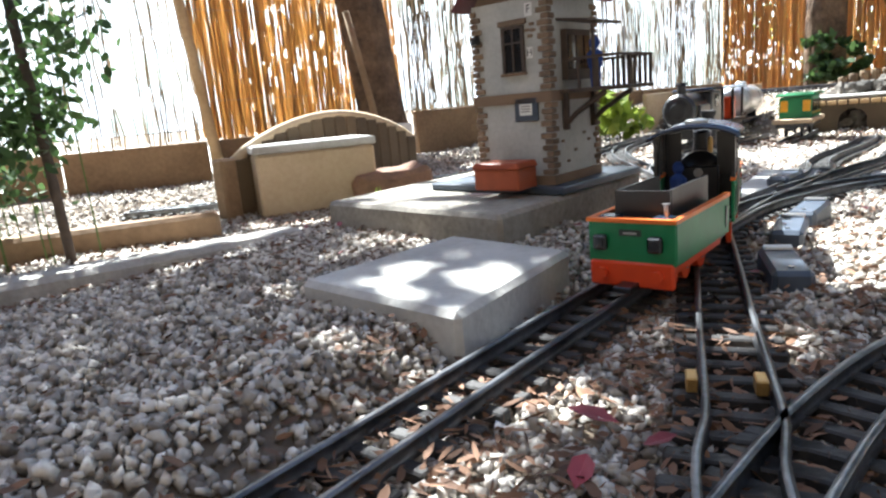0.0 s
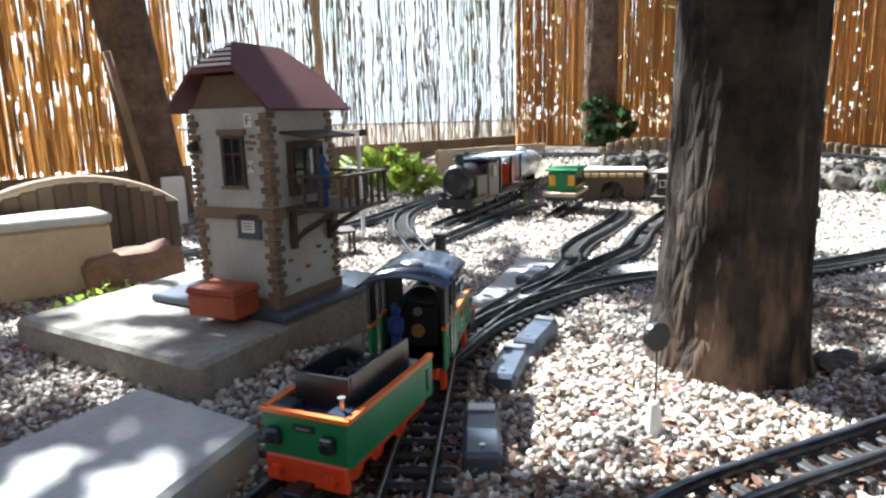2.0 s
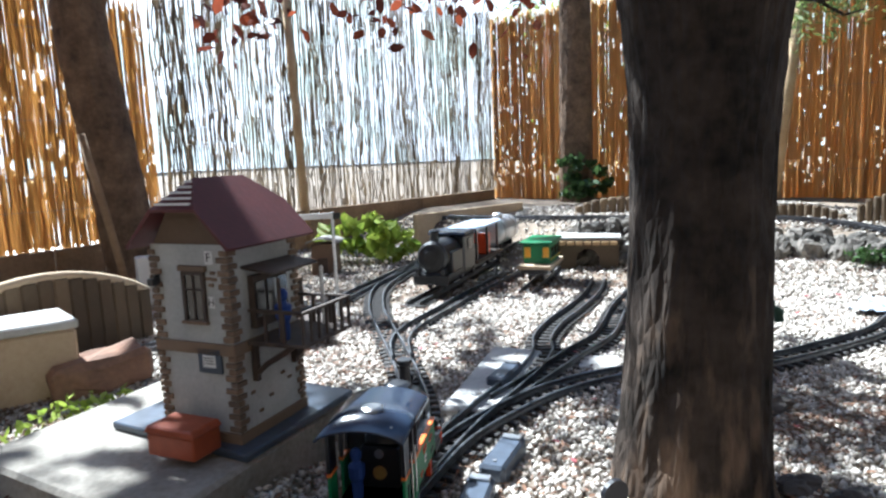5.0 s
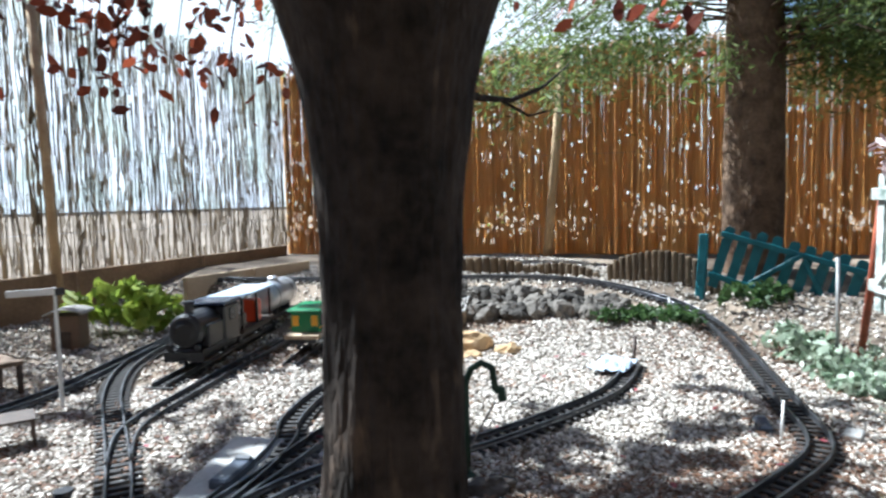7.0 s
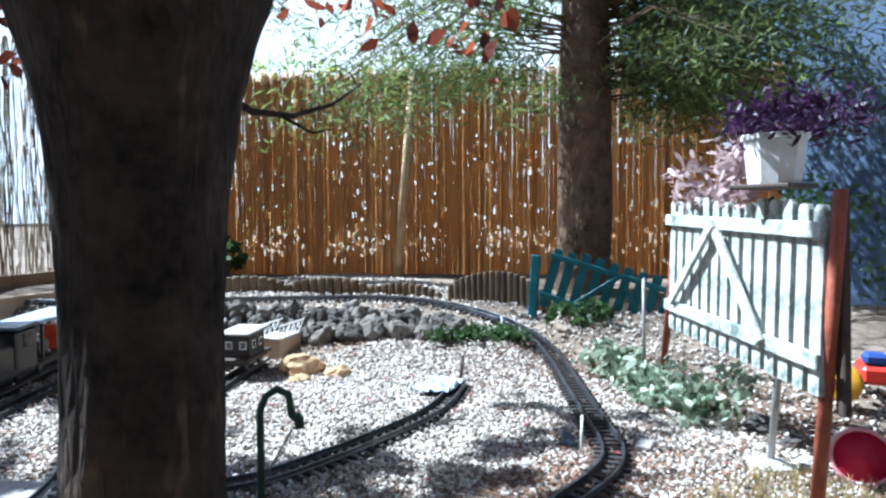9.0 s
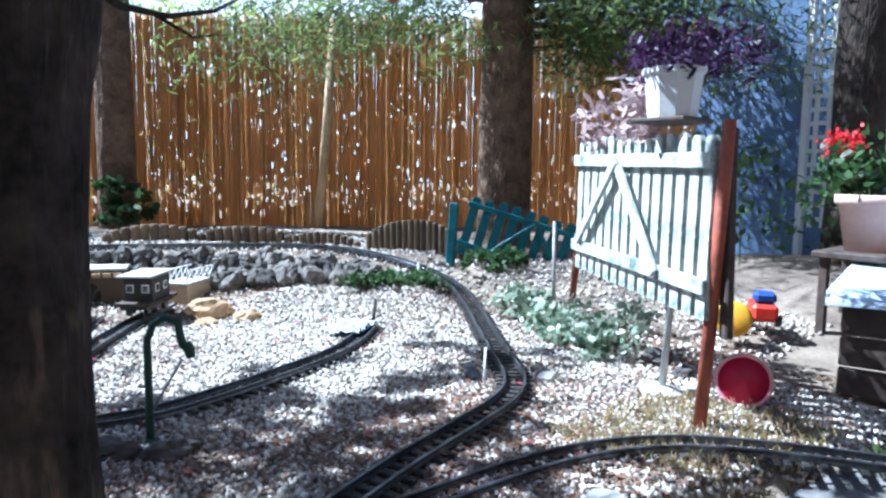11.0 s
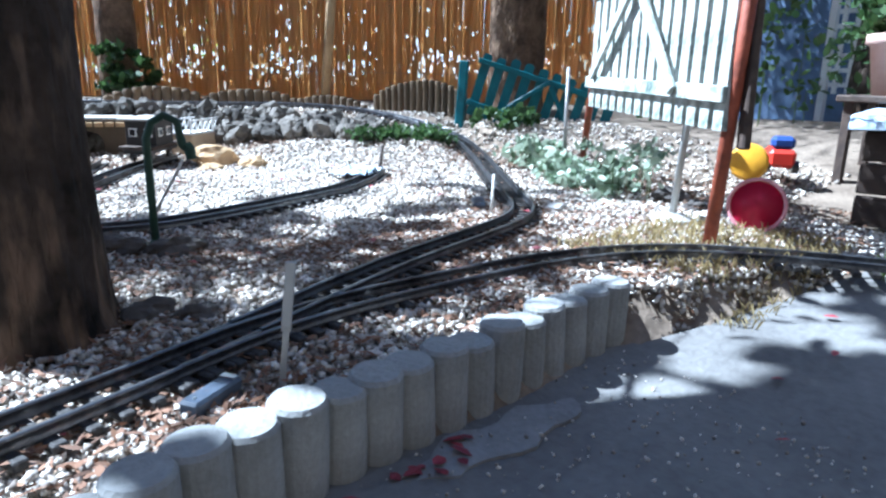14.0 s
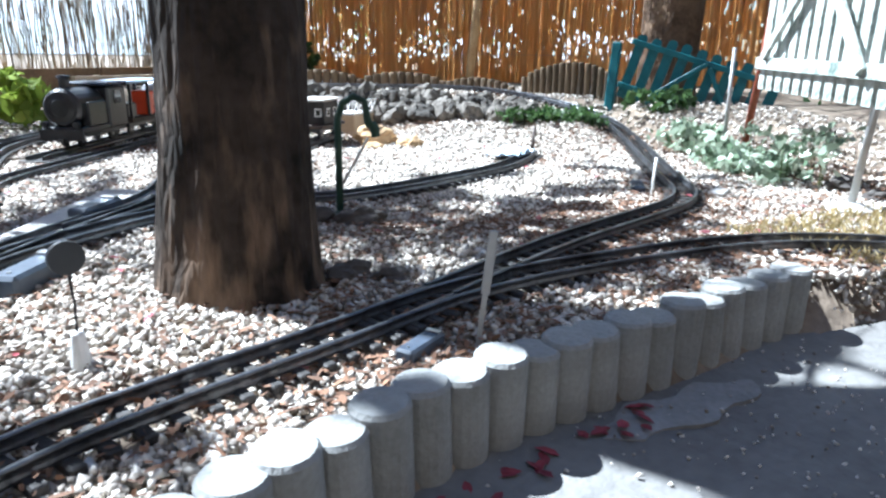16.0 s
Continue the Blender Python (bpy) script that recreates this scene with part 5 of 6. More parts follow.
def green_tender():
    root = thing("coal_tender", "green model tender with orange rim, coal bunker and red frame", "model tender", pose(0.248, 0.702, RAIL_TOP, 0, 0, -30.5))
    part("frame", box(0.072, 0.172, 0.014, (0, 0.09, 0.016), 0.002), M["loco_red"], root, "red frame")
    part("buffer_beam", box(0.086, 0.008, 0.026, (0, 0.004, 0.008), 0.002), M["loco_red"], root, "red buffer beam")
    part("coupler", box(0.018, 0.024, 0.006, (0, -0.010, 0.008), 0.001), M["loco_black"], root)
    for x in (-0.028, 0.028):
        part("buffer", tube([(x, 0.002, 0.022), (x, -0.008, 0.022)], [0.005, 0.006], 12), M["loco_red"], root)
    for y in (0.04, 0.08, 0.13):
        for x in (-0.024, 0.024):
            wheel(root, x, y, 0.015, M["loco_red"])
    body = part("body", box(0.083, 0.172, 0.030, (0, 0.09, 0.031), 0.001), M["loco_black"], root)
    for s in (-1, 1):
        sheet = framed_panel(root, s * 0.0430, 0.004, 0.176, 0.031, 0.073, s)
        part("slot", box(0.0015, 0.005, 0.024, (s * 0.0455, 0.162, 0.040)), M["loco_black"], sheet)
    back = part("rear_sheet", box(0.088, 0.004, 0.042, (0, 0.004, 0.031), 0.0008), M["loco_green"], root, "green painted rear sheet")
    part("rim", box(0.092, 0.006, 0.004, (0, 0.004, 0.073)), M["loco_orange"], back, "orange top rim")
    for x in (-0.030, 0.026):
        lamp = part("tail_lamp", box(0.014, 0.008, 0.016, (x, -0.002, 0.045), 0.002), M["loco_black"], root)
        part("lens", tube([(x, -0.006, 0.053), (x, -0.0075, 0.053)], 0.005, 12), M["glass"], lamp)
    plate = part("number_plate", box(0.022, 0.0015, 0.006, (0, 0.0015, 0.060)), M["loco_black"], back)
    part("print_bar", box(0.014, 0.001, 0.0018, (0, 0.0005, 0.062)), M["steel"], plate)
    part("deck", box(0.083, 0.17, 0.004, (0, 0.09, 0.064)), M["loco_roof"], root, "dark deck plate")
    for x, w in ((-0.027, 0.003), (0.027, 0.003)):
        part("bunker_side", box(w, 0.115, 0.034, (x, 0.095, 0.066)), M["loco_black"], root)
    part("bunker_side", box(0.057, 0.003, 0.034, (0, 0.034, 0.066)), M["loco_black"], root)
    rng = np.random.default_rng(8)
    C = np.c_[rng.uniform(-0.023, 0.023, 420), rng.uniform(0.042, 0.150, 420), rng.uniform(0.066, 0.080, 420)]
    R = turns(rng, 420) * (0.009 * rng.uniform(0.6, 1.3, 420))[:, None, None]
    tagged(part("coal", repeat_mesh("coal", ICO_V, ICO_F, list(zip(C, R)), M["coal"], 0.2, rng), None, root, "loose black coal"), kind="stuff")
    part("hatch", lathe([(0.010, 0), (0.010, 0.008), (0.007, 0.010)], 16, at=(0, 0.160, 0.068)), M["steel"], root)
    part("hand_brake", lathe([(0.0022, 0), (0.0022, 0.022), (0.004, 0.024)], 8, at=(0.030, 0.018, 0.066)), M["steel"], root)
    for x in (-0.03, 0.03):
        part("toolbox", box(0.02, 0.02, 0.010, (x * 0.95, 0.020, 0.067), 0.001), M["loco_roof"], root)


green_loco()
green_tender()


def wagon_base(root, length, mat="loco_black"):
    part("underframe", box(0.07, length, 0.010, (0, 0, 0.022), 0.001), M[mat], root)
    for y in (-length * 0.32, length * 0.32):
        for x in (-0.024, 0.024):
            wheel(root, x, y, 0.013, M["loco_black"])
    for y in (-length / 2 - 0.006, length / 2 + 0.006):
        part("coupler", box(0.014, 0.014, 0.006, (0, y, 0.016)), M["loco_black"], root)


def grow(root, k):
    """Makes a wagon k times as large, its wheels still on the rails."""
    for ob in root.children:
        ob.matrix_basis = (Matrix.Diagonal((1, k, k, 1)) if ob.name.startswith("wheel") else Matrix.Scale(k, 4)) @ ob.matrix_basis


def standing_train():
    a = np.array((0.628, 2.345))
    ang = -29.5
    d = np.array((math.sin(radians(29.5)), math.cos(radians(29.5))))

    def at(s):
        p = a + d * s
        return pose(p[0], p[1], RAIL_TOP, 0, 0, ang)

    root = thing("tank_locomotive", "black model steam locomotive standing at the head of a train", "model locomotive", at(0.14))
    wagon_base(root, 0.21)
    part("boiler", tube([(0, -0.098, 0.082), (0, -0.092, 0.082), (0, 0.015, 0.082)], [0.034, 0.040, 0.040], 24), M["loco_black"], root)
    part("smokebox_door", tube([(0, -0.103, 0.082), (0, -0.098, 0.082)], [0.018, 0.028], 20), M["coal"], root)
    part("footplate", box(0.088, 0.115, 0.014, (0, -0.045, 0.030), 0.002), M["loco_black"], root)
    part("chimney", lathe([(0.013, 0), (0.010, 0.006), (0.010, 0.022), (0.014, 0.026), (0.012, 0.030)], 16, at=(0, -0.072, 0.118)), M["loco_black"], root)
    for x in (-0.036, 0.036):
        part("side_tank", box(0.018, 0.075, 0.05, (x, -0.035, 0.044), 0.002), M["loco_black"], root)
    part("cab", box(0.092, 0.085, 0.090, (0, 0.055, 0.032), 0.004), M["loco_black"], root)
    part("roof", box(0.10, 0.10, 0.008, (0, 0.055, 0.124), 0.003), M["loco_roof"], root)
    for x in (-0.047, 0.047):
        part("window", box(0.002, 0.03, 0.028, (x, 0.055, 0.085)), M["glass"], root)
    for x in (-0.032, 0.032):
        part("headlamp", tube([(x, -0.100, 0.050), (x, -0.110, 0.050)], 0.007, 12), M["loco_black"], root)
    part("buffer_beam", box(0.09, 0.006, 0.022, (0, -0.105, 0.018)), M["loco_black"], root)
    grow(root, 1.4)

    root = thing("shelter_wagon", "open model wagon with a pale flat roof and red load", "model wagon", at(0.47))
    wagon_base(root, 0.23)
    part("deck", box(0.088, 0.225, 0.010, (0, 0, 0.032)), M["wood_dark"], root)
    for x in (-0.038, 0.038):
        for y in (-0.10, 0.0, 0.10):
            part("post", box(0.006, 0.006, 0.082, (x, y, 0.042)), M["loco_black"], root)
    part("roof", box(0.095, 0.24, 0.006, (0, 0, 0.124), 0.002), M["blue_sheet"], root, "pale bluish flat roof")
    part("load", box(0.04, 0.045, 0.06, (0.015, 0.02, 0.042), 0.003), M["loco_red"], root, "red crate")
    part("load", box(0.05, 0.05, 0.035, (0.0, -0.065, 0.042), 0.003), M["loco_black"], root, "dark crate")
    grow(root, 1.4)

    root = thing("tank_wagon", "silver cylindrical model tank wagon", "model wagon", at(0.81))
    wagon_base(root, 0.21)
    tk = part("tank", tube([(0, -0.105, 0.082), (0, -0.098, 0.082), (0, 0.098, 0.082), (0, 0.105, 0.082)], [0.028, 0.043, 0.043, 0.028], 28), M["silver"], root, "silver tank barrel", True)
    part("filler_dome", lathe([(0.016, 0), (0.016, 0.012), (0.011, 0.016)], 16, at=(0, 0, 0.122)), M["silver"], tk)
    for y in (-0.06, 0.06):
        part("saddle", box(0.06, 0.012, 0.022, (0, y, 0.030)), M["loco_black"], root)
        part("tank_band", tube([(0, y - 0.002, 0.082), (0, y + 0.002, 0.082)], 0.0436, 24), M["loco_black"], tk)
    grow(root, 1.4)


standing_train()
track("short siding track under the green coach", [(0.93, 2.26), (1.03, 2.44), (1.16, 2.67), (1.33, 2.95)])


def green_coach():
    root = thing("green_coach", "small green model coach with cream deck and pale roof", "model wagon", pose(1.055, 2.49, RAIL_TOP, 0, 0, -29.5))
    wagon_base(root, 0.17)
    part("deck", box(0.086, 0.175, 0.010, (0, 0, 0.032), 0.001), M["tan"], root, "cream deck")
    part("body", box(0.070, 0.12, 0.050, (0, 0.01, 0.042), 0.001), M["loco_green"], root, "green coach body")
    part("roof", box(0.086, 0.145, 0.006, (0, 0.01, 0.094), 0.003), M["loco_green"], root)
    for x in (-0.036, 0.036):
        for y in (-0.03, 0.01, 0.05):
            part("window", box(0.002, 0.024, 0.026, (x, y, 0.058)), M["glass"], root)
        part("lining", box(0.0015, 0.118, 0.003, (x, 0.01, 0.052)), M["yellow"], root, "yellow lining")
    for x in (-0.024, 0.024):
        part("end_window", box(0.016, 0.002, 0.026, (x, -0.0505, 0.058)), M["yellow"], root)
    grow(root, 1.4)


green_coach()


def dark_caboose():
    root = thing("guard_van", "dark brown model guard van with white-framed windows", "model wagon", pose(1.395, 2.325, RAIL_TOP, 0, 0, -41) @ Matrix.Scale(1.2, 4))
    wagon_base(root, 0.17)
    part("deck", box(0.09, 0.185, 0.008, (0, 0, 0.032)), M["wood_dark"], root)
    part("body", box(0.076, 0.11, 0.062, (0, 0, 0.040), 0.001), M["sleeper"], root)
    part("roof", box(0.094, 0.16, 0.006, (0, 0, 0.104), 0.002), M["concrete"], root, "grey roof")
    for x in (-0.0385, 0.0385):
        for y in (-0.025, 0.025):
            w = part("window", box(0.002, 0.022, 0.022, (x, y, 0.062)), M["white"], root)
            part("pane", box(0.003, 0.016, 0.016, (x, y, 0.065)), M["glass"], w)
    for x in (-0.02, 0.02):
        w = part("window", box(0.020, 0.002, 0.022, (x, -0.0555, 0.062)), M["white"], root)
        part("pane", box(0.014, 0.003, 0.016, (x, -0.0555, 0.065)), M["glass"], w)


dark_caboose()


def white_bridge():
    """A small white railed footbridge on a tan abutment."""
    root = thing("footbridge", "small white railed model bridge on a tan stone base", "model bridge", pose(1.60, 2.50, 0, 0, 0, -50))
    part("abutment", box(0.10, 0.20, 0.085, bevel=0.004), M["tan"], root, "tan stone base")
    part("deck", box(0.09, 0.20, 0.006, (0, 0, 0.085)), M["white"], root)
    for x in (-0.042, 0.042):
        part("handrail", box(0.005, 0.20, 0.005, (x, 0, 0.130)), M["white"], root)
        for y in np.linspace(-0.095, 0.095, 6):
            part("baluster", box(0.004, 0.004, 0.042, (x, y, 0.090)), M["white"], root)
        for k in range(5):
            y = -0.095 + 0.038 * k
            part("brace", tube([(x, y, 0.091), (x, y + 0.038, 0.13)], 0.0018, 5), M["white"], root)


white_bridge()


def tunnel_portal():
    """A brown model tunnel mouth at the end of the rock bank, its flat top slab coloured pale as if sunlit."""
    root = thing("tunnel_portal", "brown model tunnel mouth with a flat top coloured as sunlit", "model building", pose(1.30, 2.66, 0, 0, 0, -22))
    w, h, r = 0.24, 0.125, 0.045
    arch = [(-r * math.cos(a), 0.045 + r * math.sin(a)) for a in np.linspace(0, math.pi, 11)]
    outline = [(-w / 2, 0), (-w / 2, h), (w / 2, h), (w / 2, 0), (r, 0)] + arch[::-1] + [(-r, 0)]
    part("front", prism(outline, 0, 0.02), M["log"], root, m=pose(0, 0, 0, 90, 0, 0))
    for x in (-w / 2 + 0.01, w / 2 - 0.01):
        part("side", box(0.02, 0.15, h, (x, 0.075, 0)), M["log"], root)
    part("back", box(w - 0.04, 0.015, h, (0, 0.142, 0)), M["wood_dark"], root)
    part("slab", box(w + 0.02, 0.17, 0.012, (0, 0.07, h), 0.003), M["paver"], root, "flat slab coloured pale as if sunlit")
    for x in np.linspace(-w / 2 + 0.02, w / 2 - 0.02, 7):
        part("lintel_stone", box(0.028, 0.006, 0.016, (x, -0.0232, h - 0.02), 0.002), M["ochre_stone"], root)


tunnel_portal()


def red_hut():
    root = thing("model_hut", "small red brick model hut with a grey arched roof", "model building", pose(0.26, 3.02, 0, 0, 0, -15))
    part("wall", box(0.10, 0.10, 0.13, bevel=0.002), M["brick"], root)
    bm = bmesh.new()
    rows = [[bm.verts.new((0.075 * math.sin(a), y, 0.125 + 0.03 * math.cos(a))) for a in np.linspace(-1.2, 1.2, 9)] for y in (-0.065, 0.065)]
    for a, b, c, d in zip(rows[0], rows[0][1:], rows[1][1:], rows[1]):
        bm.faces.new((a, b, c, d))
    r = part("roof", bm, M["concrete"], root, "grey arched roof", True)
    so = r.modifiers.new("thick", "SOLIDIFY")
    so.thickness = 0.005
    part("door", box(0.04, 0.003, 0.07, (0, -0.0515, 0)), M["wood_dark"], root)
    root = thing("loading_platform", "weathered red model platform on dark posts", "model building", pose(0.10, 2.42, 0, 0, 0, 30))
    part("deck", box(0.14, 0.16, 0.012, (0, 0, 0.085), 0.002), M["brick"], root)
    for x in (-0.06, 0.06):
        for y in (-0.07, 0.07):
            part("leg", box(0.012, 0.012, 0.085, (x, y, 0)), M["wood_dark"], root)
    root = thing("semaphore_signal", "pale grey model semaphore signal beside the track", "signal", pose(0.312, 2.165, 0))
    part("mast", tube([(0, 0, -0.01), (0, 0, 0.17), (0, 0, 0.325)], [0.006, 0.005, 0.004], 8), M["white"], root)
    part("arm", box(0.115, 0.004, 0.018, (-0.05, -0.006, 0.305), 0.001), M["white"], root)
    part("spectacle", box(0.024, 0.005, 0.02, (0.012, -0.006, 0.303), 0.002), M["loco_black"], root)
    root = thing("lookout_platform", "low dark model platform beside the track", "model building", pose(0.235, 1.90, 0, 0, 0, 10))
    part("deck", box(0.10, 0.09, 0.006, (0, 0, 0.062)), M["wood_dark"], root)
    for x in (-0.045, 0.045):
        for y in (-0.04, 0.04):
            part("leg", box(0.007, 0.007, 0.062, (x, y, 0)), M["wood_dark"], root)


red_hut()


# ---------------- garden fittings ----------------
def water_pump():
    root = thing("water_crane", "dark green model water crane with a curved spout", "water crane", pose(1.062, 1.275, 0, 0, 0, -28))
    part("column", tube([(0, 0, -0.03), (0, 0, 0.10), (0, 0, 0.185), (0.010, 0, 0.212), (0.03, 0, 0.224), (0.05, 0, 0.214), (0.053, 0, 0.19), (0.056, 0, 0.176), (0.062, 0, 0.170)], [0.0068] * 7 + [0.0075, 0.0075], 12), M["pump_green"], root, smooth=True)
    part("spout", tube([(0.062, 0, 0.178), (0.067, 0, 0.168), (0.069, 0, 0.152)], [0.007, 0.0095, 0.008], 12), M["pump_green"], root)
    part("brace", tube([(0.004, 0, 0.06), (0.055, 0, 0.15)], 0.0025, 6), M["steel"], root)
    part("foot", lathe([(0.018, 0), (0.018, 0.008), (0.010, 0.014)], 14), M["pump_green"], root)


water_pump()


def rod(name, label, a, b, r, mat, foot=None):
    root = thing(name, label, "stake")
    part("shaft", tube([a, b], [r, r * 0.9], 8), mat, root, smooth=True)
    if foot:
        part("foot", lathe([(foot, -0.01), (foot, 0.008), (foot * 0.4, 0.02)], 12, at=a), M["paver"], root)


rod("garden_stake", "grey metal rod leaning in a pale foot", (2.0, 0.85, 0.0), (1.95, 0.80, 0.40), 0.008, M["grey_metal"], 0.045)
rod("garden_stake", "grey metal rod standing before the gate", (2.36, 1.44, 0.05), (2.38, 1.46, 0.33), 0.006, M["grey_metal"])
rod("garden_stake", "thin pale stake beside the loop track", (1.73, 1.13, -0.01), (1.735, 1.13, 0.09), 0.003, M["white"])
rod("garden_stake", "thin pale stake beside the loop track", (2.36, 2.12, 0.0), (2.36, 2.12, 0.13), 0.003, M["white"])
rod("garden_stake", "short dark post at the siding end", (1.90, 1.79, -0.01), (1.92, 1.80, 0.085), 0.006, M["wood_dark"])
root = thing("marker_post", "flat grey plastic marker post leaning by the track", "marker")
part("blade", box(0.010, 0.004, 0.07, (0, 0, 0.055), 0.001), M["grey_metal"], root)
part("stem", box(0.006, 0.004, 0.07, (0, 0, -0.01)), M["grey_metal"], root)
root.matrix_world = pose(0.985, 0.672, 0, 0, 6, -35)
root = thing("ground_signal", "model ground signal with a dark disc on a white cone", "signal", pose(0.612, 0.792, 0, 0, 0, 15))
part("cone", lathe([(0.011, -0.005), (0.010, 0.01), (0.006, 0.040), (0.0045, 0.042)], 14), M["white"], root, "white tapered foot")
part("wire", tube([(0, 0, 0.04), (0.0015, 0, 0.07), (0, 0, 0.105)], 0.0013, 6), M["loco_black"], root)
part("disc", tube([(0, -0.003, 0.115), (0, 0.003, 0.115)], 0.016, 18), M["loco_black"], root, "dark round disc")


def picket_panel(name, label, a, b, z0a, z0b, h, n, mat, braces, post=None):
    """A picket gate between two plan points, its foot at z0a and z0b."""
    root = thing(name, label, "gate")
    a, b = Vector((*a, z0a)), Vector((*b, z0b))
    d = b - a
    ln = d.length
    flat = Vector((d.x, d.y, 0)).normalized()
    tilt = math.atan2(d.z, Vector((d.x, d.y)).length)
    root.matrix_world = Matrix.Translation(a) @ Matrix.Rotation(math.atan2(flat.y, flat.x), 4, "Z") @ Matrix.Rotation(-tilt, 4, "Y")
    rng = random.Random(len(label))
    w = ln / n
    for k in range(n):
        hh = h * rng.uniform(0.97, 1.02)
        bm = prism([(0, 0), (w * 0.64, 0), (w * 0.64, hh - 0.01), (w * 0.5, hh), (w * 0.14, hh), (0, hh - 0.01)], 0, 0.011)
        part("picket", bm, mat, root, m=pose(w * k + w * 0.18, 0, 0, 90, 0, 0) @ pose(0, 0, 0, 0, 0, rng.uniform(-0.6, 0.6)))
    for z in (0.14, 0.80):
        part("rail", box(ln, 0.012, h * 0.085, (ln / 2, -0.0175, h * z), 0.002), mat, root)
    for x0, x1 in braces:
        p, q = Vector((x0 * ln, -0.029, h * 0.2)), Vector((x1 * ln, -0.029, h * 0.82))
        e = q - p
        part("brace", box(e.length, 0.011, h * 0.07, (e.length / 2, 0, 0), 0.002), mat, root, m=Matrix.Translation(p) @ Matrix.Rotation(-math.atan2(e.z, e.x), 4, "Y"))
    return root


picket_panel("picket_gate", "leaning teal-painted wooden picket gate before the spruce", (2.63, 2.20), (2.96, 1.74), 0.150, -0.015, 0.262, 10, M["teal"], ((0.28, 0.52), (0.78, 0.54)))
ob = tagged(new("gate_post", mesh_from("gate_post", box(0.036, 0.036, 0.30, bevel=0.004), M["teal"])), "stout square teal post of the picket gate", "post")
ob.matrix_world = pose(2.615, 2.215, 0.06, 3, 4, 35)
picket_panel("picket_fence", "weathered green picket panel with braces, sunlit from behind", (2.205, 1.235), (1.85, 0.675), 0.225, 0.21, 0.345, 14, M["green_dappled"], ((0.10, 0.44), (0.76, 0.46)))
pole("rust_post", "rusty red round metal post holding the panel", (1.885, 0.705, -0.03), (1.835, 0.655, 0.57), 0.0125, M["rust"], "post")
pole("rust_post", "rusty red thin metal post holding the panel", (2.40, 1.40, 0.03), (2.255, 1.255, 0.56), 0.0105, M["rust"], "post")


ob = tagged(new("gate_batten", mesh_from("gate_batten", box(0.024, 0.016, 0.38, bevel=0.003), M["wood_dark"])), "dark wooden batten behind the rusty post", "post")
ob.matrix_world = pose(1.868, 0.655, 0.18, 0, 3, 56)
tagged(new("pale_paver", mesh_from("pale_paver", box(0.055, 0.036, 0.016, (1.878, 1.072, 0.0), 0.003, turn=25), M["paver"])), "small pale paver lying outside the loop curve", "slab")


def bowl(name, label, m, r, mat, rim):
    root = thing(name, label, "bowl", m)
    part("shell", lathe([(r * 0.55, -r * 0.55), (r * 0.75, -r * 0.5), (r * 0.96, 0), (r * 0.90, 0), (r * 0.82, -r * 0.26), (r * 0.68, -r * 0.40), (r * 0.45, -r * 0.445), (r * 0.2, -r * 0.45), (0.001, -r * 0.452)], 28), mat, root, smooth=True)
    ring = [(r * 0.95 * math.cos(a), r * 0.95 * math.sin(a), 0.0) for a in np.linspace(0, 2 * math.pi, 25)]
    part("rim", tube(ring, r * 0.07, 8, cap=False), rim, root, "pale pink rim", True)


gaze = look((2.06, 0.70, 0.052), (0.75, 0.1, 0.38)) @ pose(0, 0, 0, 0, 180, 0)
bowl("plastic_bowl", "magenta plastic bowl lying on its side", gaze, 0.056, M["magenta"], M["pink"])
root = thing("toy_bucket", "yellow plastic toy bucket lying on the ground", "toy", look((2.52, 0.93, 0.085), (1.2, 0.5, 0.2)))
part("cup", tube([(0, 0, 0.05), (0, 0, -0.03), (0, 0, -0.035)], [0.042, 0.05, 0.042], 20), M["yellow"], root, smooth=True)
root = thing("toy_truck", "red plastic toy beside the yellow bucket", "toy", pose(2.68, 0.92, 0.05, 0, 0, 30))
part("body", box(0.13, 0.07, 0.05, (0, 0, 0.015), 0.01), M["red_toy"], root)
part("cab", box(0.05, 0.06, 0.035, (-0.03, 0, 0.065), 0.01), M["blue_cloth"], root)
for x in (-0.045, 0.045):
    for y in (-0.036, 0.036):
        part("wheel", tube([(x, y - 0.008, 0.018), (x, y + 0.008, 0.018)], 0.018, 12), M["loco_black"], root)


